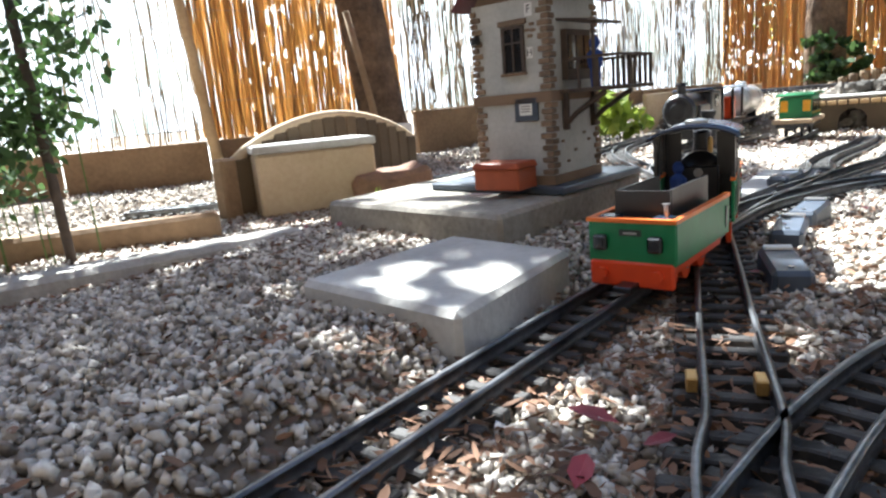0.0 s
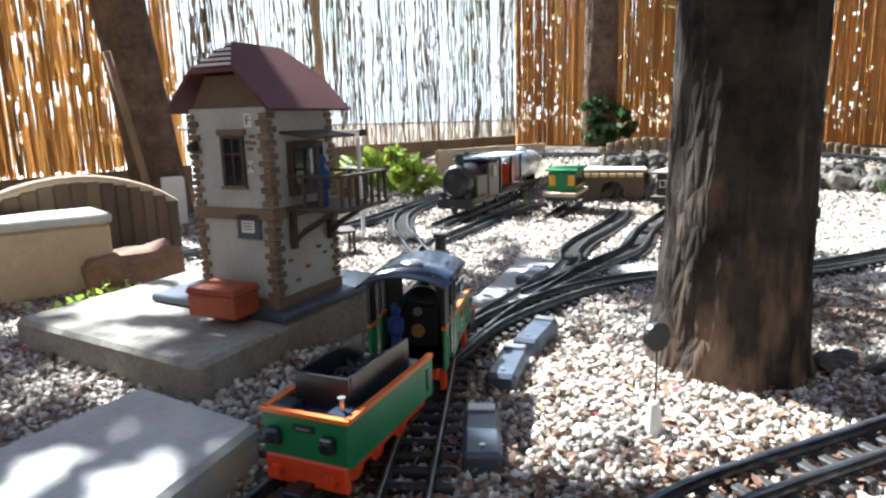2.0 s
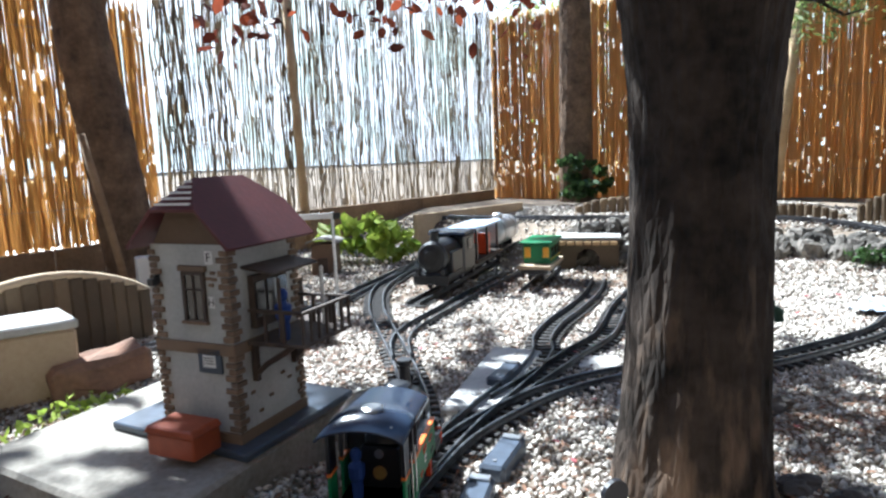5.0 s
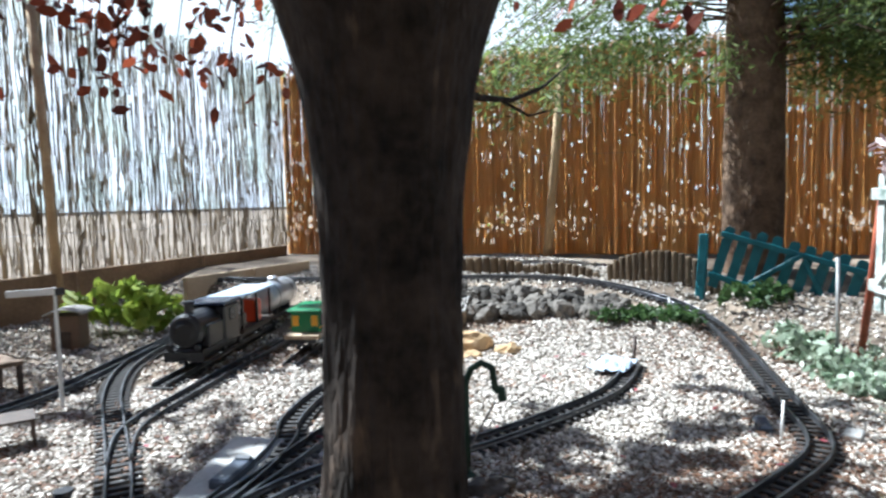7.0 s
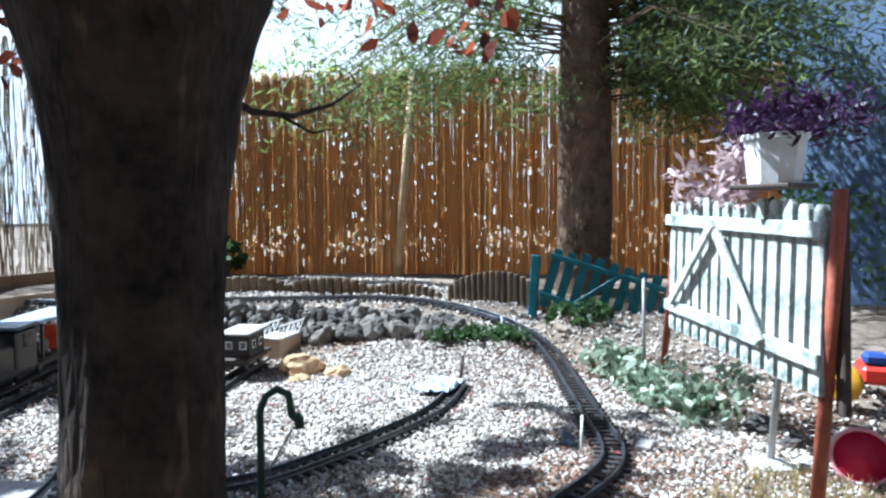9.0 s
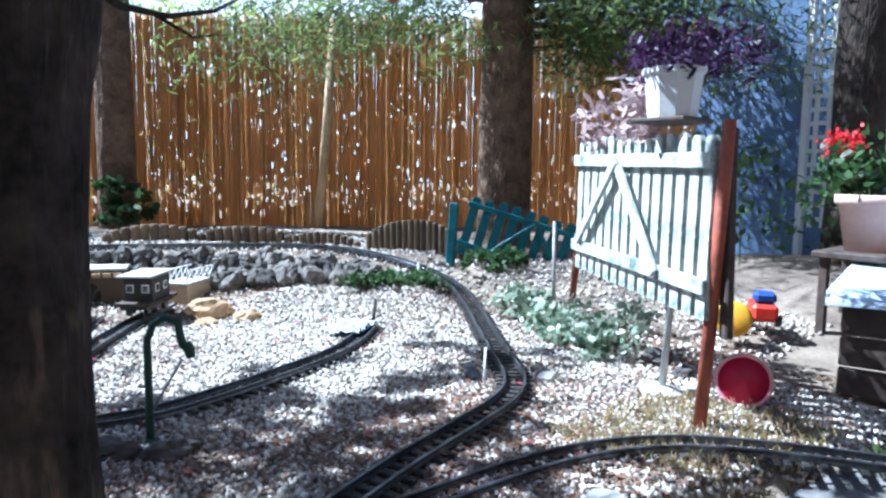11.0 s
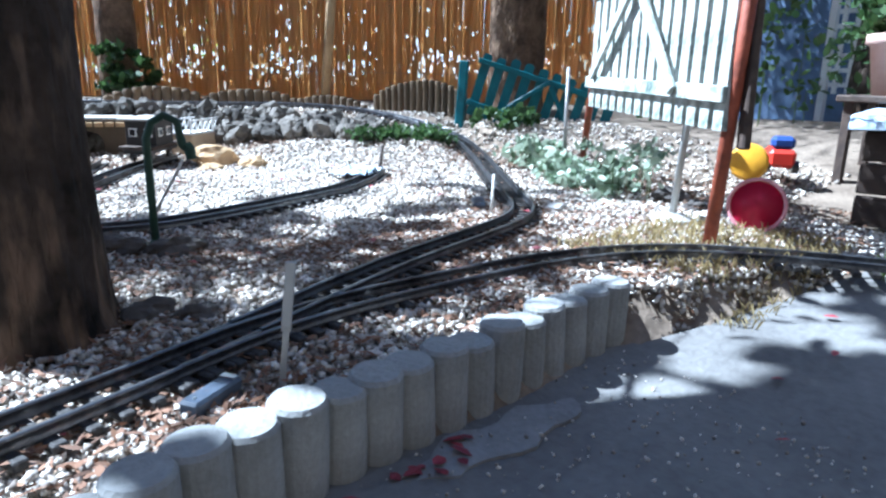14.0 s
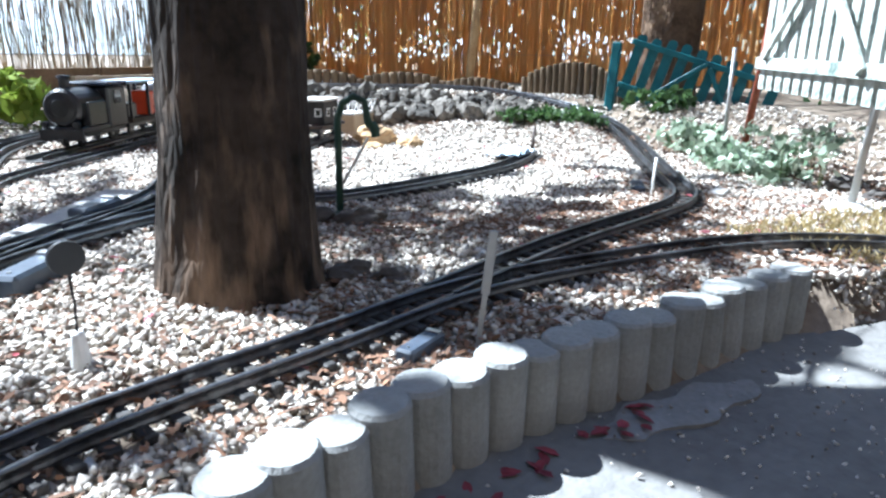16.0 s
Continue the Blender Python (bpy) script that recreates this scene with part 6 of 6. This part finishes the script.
def low_table():
    root = thing("garden_table", "low dark wooden garden box draped with a blue sheet", "table", pose(2.62, 0.42, 0.0, 0, 0, 12))
    for k in range(3):
        part("side_board", box(0.60, 0.02, 0.062, (0, -0.25, 0.005 + 0.068 * k), 0.003), M["wood_dark"], root)
        part("side_board", box(0.02, 0.48, 0.062, (-0.30, 0, 0.005 + 0.068 * k), 0.003), M["wood_dark"], root)
        part("side_board", box(0.02, 0.48, 0.062, (0.30, 0, 0.005 + 0.068 * k), 0.003), M["wood_dark"], root)
    part("top", box(0.64, 0.54, 0.016, (0, 0, 0.210), 0.003), M["wood_dark"], root)
    xs, ys = np.linspace(-0.34, 0.30, 26), np.linspace(-0.29, 0.27, 22)
    X, Y = np.meshgrid(xs, ys)
    rng = np.random.default_rng(9)
    Z = 0.2315 + 0.003 * np.sin(14 * X + 3 * Y) * np.sin(11 * Y) + 0.002
    Z -= 0.03 * smooth_step(-0.31, -0.345, -0 + X) + 0.035 * (Y < -0.275)
    V = np.stack([X, Y, Z], -1).reshape(-1, 3)
    n = len(xs)
    i = (np.arange(len(ys) - 1)[:, None] * n + np.arange(n - 1)).ravel()
    ob = new("sheet", many("sheet", V, np.stack([i, i + 1, i + n + 1, i + n], 1), M["blue_sheet"], True))
    ob.matrix_world = root.matrix_world.copy()
    so = ob.modifiers.new("thick", "SOLIDIFY")
    so.thickness = 0.002
    tagged(ob, "pale blue plastic sheet lying on the garden box", "sheet")


low_table()


def leaf_tuft(name, mat, centres, per, spread, size, seed, flat=1.0, label="", parent=None, long=1.0):
    rng = np.random.default_rng(seed)
    pl = leaf_cloud(rng, centres, per, spread, size, flat)
    V = [(v[0] * long, v[1], v[2]) for v in LEAF_V]
    return part(name, repeat_mesh(name, V, LEAF_F, pl, mat), None, parent, label)


def geranium():
    root = thing("geranium_pot", "pink clay pot of red geraniums on a dark stand", "potted plant")
    x, y = 2.93, 0.72
    part("stand", box(0.26, 0.24, 0.02, (x, y, 0.245), 0.004), M["wood_dark"], root)
    for dx in (-0.1, 0.1):
        for dy in (-0.09, 0.09):
            part("stand_leg", box(0.025, 0.025, 0.25, (x + dx, y + dy, 0.0), 0.003), M["wood_dark"], root)
    part("pot", lathe([(0.07, 0.265), (0.093, 0.40), (0.105, 0.405), (0.105, 0.43), (0.092, 0.43), (0.085, 0.41)], 28, at=(x, y, 0)), M["terracotta"], root, "pink clay pot", True)
    cs = [(x + random.uniform(-0.11, 0.11), y + random.uniform(-0.11, 0.11), random.uniform(0.43, 0.53)) for _ in range(26)]
    leaf_tuft("leaves", M["shrub_leaf"], cs, 22, 0.025, 0.035, 51, parent=root)
    for k in range(5):
        c = (x - 0.06 + random.uniform(-0.06, 0.08), y + 0.07 + random.uniform(-0.04, 0.06), random.uniform(0.53, 0.60))
        part("stem", tube([(x, y, 0.42), c], 0.002, 5), M["grass"], root)
        leaf_tuft("bloom", M["petal"], [c], 60, 0.015, 0.02, 60 + k, parent=root)


geranium()


def tub_planter():
    root = thing("planter_tub", "white slatted planter tub with purple trailing leaves", "potted plant")
    x, y, z = 1.945, 0.825, 0.588
    part("tray", box(0.12, 0.12, 0.010, (x, y, z - 0.010), 0.003), M["wood_dark"], root)
    part("pot", lathe([(0.048, 0), (0.058, 0.085), (0.063, 0.087), (0.063, 0.097), (0.054, 0.097), (0.05, 0.09)], 10, at=(x, y, z)), M["white"], root, "white faceted tub")
    rng = random.Random(4)
    cs = [(x + 0.03 + rng.uniform(-0.12, 0.15), y + rng.uniform(-0.10, 0.10), z + rng.uniform(0.115, 0.16)) for _ in range(26)]
    leaf_tuft("leaves", M["purple_leaf"], cs, 44, 0.022, 0.014, 71, parent=root, long=1.7, label="purple pointed leaves")
    cs = [(x + f * 0.22 + rng.uniform(-0.03, 0.03), y + f * 0.35 + rng.uniform(-0.03, 0.03), z + rng.uniform(-0.02, 0.09) - 0.02 * f) for f in (rng.uniform(0.15, 1.0) for _ in range(22))]
    leaf_tuft("trailing_leaves", M["pink_leaf"], cs, 16, 0.016, 0.024, 72, parent=root, long=1.5, label="pale pinkish trailing leaves")


tub_planter()


# ---------------- plants ----------------
def ground_plant(name, label, points, mat, per, spread, size, seed, height, puff=0.02):
    rng = np.random.default_rng(seed)
    root = thing(name, label, "plant")
    cs = [(x + rng.normal(0, spread), y + rng.normal(0, spread), float(ground_z(x, y)) + rng.uniform(0.2, 1) * height) for x, y in points for _ in range(5)]
    leaf_tuft("leaves", M[mat], cs, per, puff, size, seed, 0.5 if puff < 0.03 else 1.0, parent=root)
    for c in cs[::2]:
        part("stem", tube([(c[0] + 0.01, c[1], float(ground_z(c[0], c[1])) - 0.01), c], [0.002, 0.001], 4), M["grass"], root)


ground_plant("ivy_plant", "pale variegated ivy spreading beside the loop track", [tuple(p) for p in spline([(2.38, 1.60), (2.30, 1.42), (2.23, 1.25), (2.20, 1.12)], 0.045)], "ivy", 22, 0.045, 0.034, 81, 0.045)
ground_plant("strawberry_plant", "dark green leafy plant at the rock bank", [tuple(p) for p in spline([(2.10, 2.12), (2.2, 2.05), (2.3, 1.97)], 0.04)], "shrub_leaf", 22, 0.04, 0.026, 82, 0.035)
ground_plant("dark_plant", "low dark green plant under the teal gate", [(2.62, 1.98), (2.68, 1.86), (2.55, 1.9)], "shrub_leaf", 16, 0.05, 0.04, 83, 0.06)
ground_plant("hosta_plant", "bright yellow-green broad-leaved plant by the wall", [(0.36, 3.26), (0.42, 3.2), (0.5, 3.18), (0.58, 3.2), (0.46, 3.28)], "lime_leaf", 9, 0.06, 0.085, 84, 0.20)
ground_plant("flower_clump", "pale flowering plant under the picket panel", [(2.24, 1.16), (2.2, 1.08), (2.16, 1.02), (2.26, 1.1)], "ivy", 12, 0.04, 0.026, 85, 0.13)
ground_plant("weed_clump", "small yellowish weed between the slabs", [(-0.13, 1.50), (-0.2, 1.44)], "lime_leaf", 10, 0.03, 0.025, 86, 0.035)
ground_plant("dark_shrub", "dark shrub at the foot of the far spruce", [(1.83, 4.32), (1.92, 4.3), (2.0, 4.32), (1.88, 4.36)], "shrub_leaf", 40, 0.05, 0.05, 87, 0.30)
ground_plant("shrub", "glossy green shrub growing by the kerb", [(-0.86, 1.12), (-0.82, 1.2), (-0.93, 1.18), (-0.80, 1.12), (-0.98, 1.14), (-0.85, 1.05), (-1.02, 1.1), (-0.9, 1.1), (-0.95, 1.05), (-0.76, 1.16)], "shrub_leaf", 80, 0.06, 0.026, 88, 0.60, 0.04)
ground_plant("far_shrub", "dark shrub growing by the house wall", [(3.35, 1.3), (3.5, 1.15), (3.62, 0.85), (3.3, 1.55), (3.7, 0.6)], "shrub_leaf", 26, 0.09, 0.045, 89, 0.45, 0.06)
pole("shrub_stake", "dark thin stake supporting the shrub", (-0.685, 1.12, -0.02), (-0.72, 1.13, 0.62), 0.009, M["wood_dark"], "stake")


def grass(label, mat, n, lo, hi, h, seed):
    rng = np.random.default_rng(seed)
    P = rng.uniform(lo, hi, (n, 2))
    z = ground_z(P[:, 0], P[:, 1])
    V, F = [], []
    for (x, y), zz in zip(P, z):
        a = rng.uniform(0, 6.28)
        l = h * rng.uniform(0.4, 1.2)
        dx, dy = math.cos(a) * l * 0.5, math.sin(a) * l * 0.5
        w = 0.0022
        b = len(V)
        V += [(x - w, y, zz), (x + w, y, zz), (x + dx * 0.4, y + dy * 0.4, zz + l * 0.7), (x + dx, y + dy, zz + l)]
        F.append((b, b + 1, b + 3, b + 2))
    tagged(new("grass", many("grass", V, np.array(F), M[mat])), label, "grass", kind="stuff")


grass("short green grass at the edge of the path", "grass", 3600, (1.92, 0.10), (2.5, 0.44), 0.03, 91)
grass("dry yellow grass by the branch track", "dry_grass", 2600, (1.62, 0.50), (2.05, 0.86), 0.022, 92)

# fallen leaves
rng = random.Random(17)
leaf_bm = bmesh.new()
vs = [leaf_bm.verts.new(p) for p in ((-0.5, 0, 0.02), (-0.25, -0.22, 0.08), (0.15, -0.24, 0.06), (0.5, 0, 0.0), (0.15, 0.24, 0.09), (-0.25, 0.22, 0.05))]
mid = leaf_bm.verts.new((0, 0, 0))
for k in range(6):
    leaf_bm.faces.new((vs[k], vs[(k + 1) % 6], mid))
leaf_me = mesh_from("fallen_leaf", leaf_bm, M["brown_leaf"])


def fallen(x, y, s, z=0.012):
    ob = new("fallen_leaf", leaf_me)
    base = float(ground_z(x, y)) + z
    ob.matrix_world = pose(x, y, base, rng.uniform(-18, 18), rng.uniform(-18, 18), rng.uniform(0, 360)) @ Matrix.Scale(s, 4)
    tagged(ob, "fallen dark red leaf lying on the ground", "leaf", "fallen leaves")


for x, y, s in ((0.19, 0.466, 0.036), (0.178, 0.396, 0.03), (0.228, 0.433, 0.022), (0.30, 1.12, 0.02), (0.335, 0.94, 0.03), (0.31, 0.955, 0.028)):
    fallen(x, y, s)
for _ in range(44):
    f = rng.uniform(0.72, 1.15)
    fallen(f, float(palisade_y(f)) - rng.uniform(0.035, 0.075), rng.uniform(0.014, 0.026), 0.012)
for _ in range(60):
    fallen(rng.uniform(0.2, 2.0), rng.uniform(0.66, 2.0), rng.uniform(0.012, 0.024))
for _ in range(14):
    fallen(rng.uniform(-0.5, 0.3), rng.uniform(0.9, 2.0), rng.uniform(0.014, 0.022))
for _ in range(12):
    fallen(rng.uniform(1.0, 1.9), rng.uniform(0.1, 0.6), rng.uniform(0.014, 0.022))


# ---------------- crowns and surroundings ----------------
def needle_crown(root, x, y, z0, z1, reach, n, seed, side=None, per=60, droop=0.25):
    """Spruce boughs: drooping branches with sprays of needles."""
    rng = np.random.default_rng(seed)
    places = []
    for k in range(n):
        a = rng.uniform(0, 2 * math.pi) if side is None else rng.normal(side[0], side[1])
        z = rng.uniform(z0, z1)
        L = reach * rng.uniform(0.5, 1.0)
        tip = np.array((x + math.cos(a) * L, y + math.sin(a) * L, z - droop * L))
        part("bough", tube([(x, y, z), ((x + tip[0]) / 2, (y + tip[1]) / 2, z + 0.06 * L), tuple(tip)], [0.008, 0.004, 0.0012], 5), M["bark_pine"], root)
        for j in range(per):
            f = rng.uniform(0.25, 1.05)
            c = np.array((x, y, z)) * (1 - f) + tip * f + rng.normal(0, 0.045, 3) * np.array((1, 1, 1.2)) * (0.6 + f)
            places.append(c)
    C = np.array(places)
    R = turns(rng, len(C)) * (0.036 * rng.uniform(0.5, 1.5, len(C)))[:, None, None]
    tagged(part("needles", repeat_mesh("needles", NEEDLE_V, [(0, 1, 2, 3)], list(zip(C, R)), M["needle"]), None, root, "dark green needle sprays"), kind="stuff")


# unseen crown, kept small and off to the side so sun reaches the ground
needle_crown(treeL, -1.55, 2.85, 2.5, 3.1, 0.4, 12, 101, per=60)
needle_crown(tree3, 1.93, 4.5, 1.55, 2.9, 1.1, 34, 102, per=120)
needle_crown(tree4, 3.28, 2.52, 1.35, 2.7, 1.7, 80, 103, side=(2.55, 0.55), per=260, droop=0.3)
needle_crown(tree4, 3.28, 2.52, 1.1, 2.3, 1.2, 70, 104, side=(-0.9, 0.7), per=260, droop=0.2)

needle_crown(tree4, 3.28, 2.52, 1.15, 2.1, 1.7, 60, 105, side=(-0.75, 0.32), per=300, droop=0.16)


def outer_hedge():
    """Sunlit leaves beyond the brown fence, seen through its chinks and over its top."""
    rng = np.random.default_rng(106)
    root = thing("hedge", "loose sunlit yellow-green hedge outside the brown reed fence", "hedge")
    for f in np.linspace(0.05, 0.95, 7):
        x, y = 1.55 + 1.5 * f + 0.35, 5.3 - 1.35 * f + 0.38
        part("stem", tube([(x, y, -0.02), (x + rng.normal(0, 0.05), y, 0.8), (x + rng.normal(0, 0.1), y, 1.7)], [0.012, 0.009, 0.003], 6), M["bark_pine"], root)
    cs = [(1.9 + 1.5 * f + rng.normal(0, 0.08), 5.68 - 1.35 * f + rng.normal(0, 0.08), rng.uniform(0.35, 1.75)) for f in rng.uniform(0, 1, 110)]
    leaf_tuft("leaves", M["lime_leaf"], cs, 26, 0.07, 0.045, 107, parent=root)


outer_hedge()

# the lattice and the house wall that close the garden
# the wall's dark blue is bluish shade painted into its colour
wall = tagged(new("wall_east", mesh_from("wall_east", box(0.2, 6.0, 2.6, (4.6, -0.9, -0.02)), M["shade_blue"])), "plain house wall with bluish shade put into its colour", "wall", kind="structure")


def lattice():
    root = thing("lattice_screen", "white wooden lattice screen against the house wall", "trellis", pose(4.05, 0.80, 0, 0, 0, 80))
    for k in range(18):
        part("slat", box(0.02, 0.01, 1.2, (0.06 * k - 0.5, 0, 0.25)), M["white"], root)
        part("slat", box(1.1, 0.01, 0.02, (0.01, -0.011, 0.28 + 0.065 * k)), M["white"], root)
    for x in (-0.55, 0.57):
        part("post", box(0.03, 0.03, 1.5, (x, 0, -0.02)), M["white"], root)


lattice()
# two unseen dark walls, added to hold back skylight and bounce
tagged(new("wall_south", mesh_from("wall_south", box(8.2, 0.12, 5.0, (0.5, -1.75, -0.09)), M["block_dark"])), "unseen dark wall added behind the path to block skylight", "wall", kind="structure")
tagged(new("wall_west", mesh_from("wall_west", box(0.12, 3.4, 2.4, (-3.35, 0.0, -0.02)), M["block_dark"])), "unseen dark wall added beside the yard to block skylight", "wall", kind="structure")

yard = prism([(-0.62, 3.62), (1.55, 5.60), (3.6, 3.9), (60, 16), (60, 57), (-75, 57), (-75, 3.0), (-3.6, 1.95), (-1.25, 2.95)], -0.02, 0.012)
tagged(new("pavement", mesh_from("pavement", yard, M["backdrop"])), "pale sunlit concrete yard outside the fence", "pavement", kind="structure")

ob = tagged(new("white_planter", mesh_from("white_planter", box(0.075, 0.06, 0.17, bevel=0.005), M["white"])), "tall white box standing behind the signal tower", "box")
ob.matrix_world = pose(-0.35, 2.6, 0.0, 0, 0, 20)


def litter():
    """Brown leaf crumbs and twigs between the stones."""
    rng = np.random.default_rng(77)
    P = np.concatenate([rng.uniform((-0.8, 0.2), (2.4, 2.6), (48000, 2)), rng.uniform((0.85, 0.5), (1.75, 1.15), (9000, 2)), rng.uniform((1.75, 0.85), (2.5, 1.9), (7000, 2)), rng.uniform((0.0, 0.15), (0.9, 0.75), (5000, 2))])
    P = P[slabs_clear(P)]
    patch = np.array([noise.noise(Vector((x * 2.3, y * 2.3, 4.0))) for x, y in P])
    P = P[patch > rng.uniform(-0.45, 0.30, len(P))]
    z = ground_z(P[:, 0], P[:, 1]) + rng.uniform(0.004, 0.012, len(P))
    R = turns(rng, len(P)) * np.stack([rng.uniform(0.008, 0.026, len(P)), rng.uniform(0.004, 0.016, len(P)), np.full(len(P), 0.01)], 1)[:, None, :]
    R[:, 2] *= 0.35
    tagged(new("leaf_litter", repeat_mesh("leaf_litter", LEAF_V, LEAF_F, list(zip(np.c_[P, z], R)), M["litter"])), "dry brown leaf crumbs among the gravel", "leaf litter", kind="stuff")


litter()


def plastic_scrap():
    bm = bmesh.new()
    bmesh.ops.create_grid(bm, x_segments=22, y_segments=14, size=0.5)
    for v in bm.verts:
        p = v.co.copy()
        v.co = Vector((p.x * 0.17, p.y * 0.11, 0.010 + 0.03 * abs(noise.noise(p * 5)) + 0.012 * noise.noise(p * 13)))
    ob = new("plastic_sheet", mesh_from("plastic_sheet", bm, M["blue_sheet"], True))
    ob.matrix_world = pose(1.80, 1.76, 0.004, 0, 0, 35)
    so = ob.modifiers.new("thick", "SOLIDIFY")
    so.thickness = 0.001
    tagged(ob, "crumpled pale blue plastic lying at the siding end", "sheet")


plastic_scrap()

patch_rng = random.Random(61)
patch = [(1.17 + 0.12 * patch_rng.uniform(0.93, 1.05) * math.cos(k * math.tau / 34), 0.545 + 0.03 * (1 + 0.25 * math.sin(k * 1.3)) * patch_rng.uniform(0.9, 1.1) * math.sin(k * math.tau / 34)) for k in range(34)]
tagged(new("mortar_patch", mesh_from("mortar_patch", prism(patch, -0.072, -0.0662), M["mortar"])), "pale grey mortar patch spread on the path", "mortar patch")

# added glowing panel, so white daylight shows between the reeds
glow = bpy.data.materials.new("sky_glow")
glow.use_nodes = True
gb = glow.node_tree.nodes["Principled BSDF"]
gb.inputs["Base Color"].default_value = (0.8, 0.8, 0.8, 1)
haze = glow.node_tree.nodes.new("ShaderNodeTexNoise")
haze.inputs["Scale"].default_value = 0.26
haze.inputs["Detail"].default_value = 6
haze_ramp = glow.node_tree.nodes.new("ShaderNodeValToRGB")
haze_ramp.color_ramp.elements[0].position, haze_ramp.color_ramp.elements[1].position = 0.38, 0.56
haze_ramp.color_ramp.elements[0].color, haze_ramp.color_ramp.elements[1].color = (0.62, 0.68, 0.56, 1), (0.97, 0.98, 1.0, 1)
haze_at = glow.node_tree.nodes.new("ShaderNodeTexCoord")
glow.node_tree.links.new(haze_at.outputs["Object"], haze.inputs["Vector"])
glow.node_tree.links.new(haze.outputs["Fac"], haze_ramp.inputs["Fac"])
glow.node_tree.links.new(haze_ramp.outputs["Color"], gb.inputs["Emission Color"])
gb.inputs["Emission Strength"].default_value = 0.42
tagged(new("backdrop", mesh_from("backdrop", box(150.0, 0.2, 34.0, (-3.0, 58.0, -0.1)), glow)), "glowing panel standing in for bright sky beyond the fence", "backdrop", kind="structure")
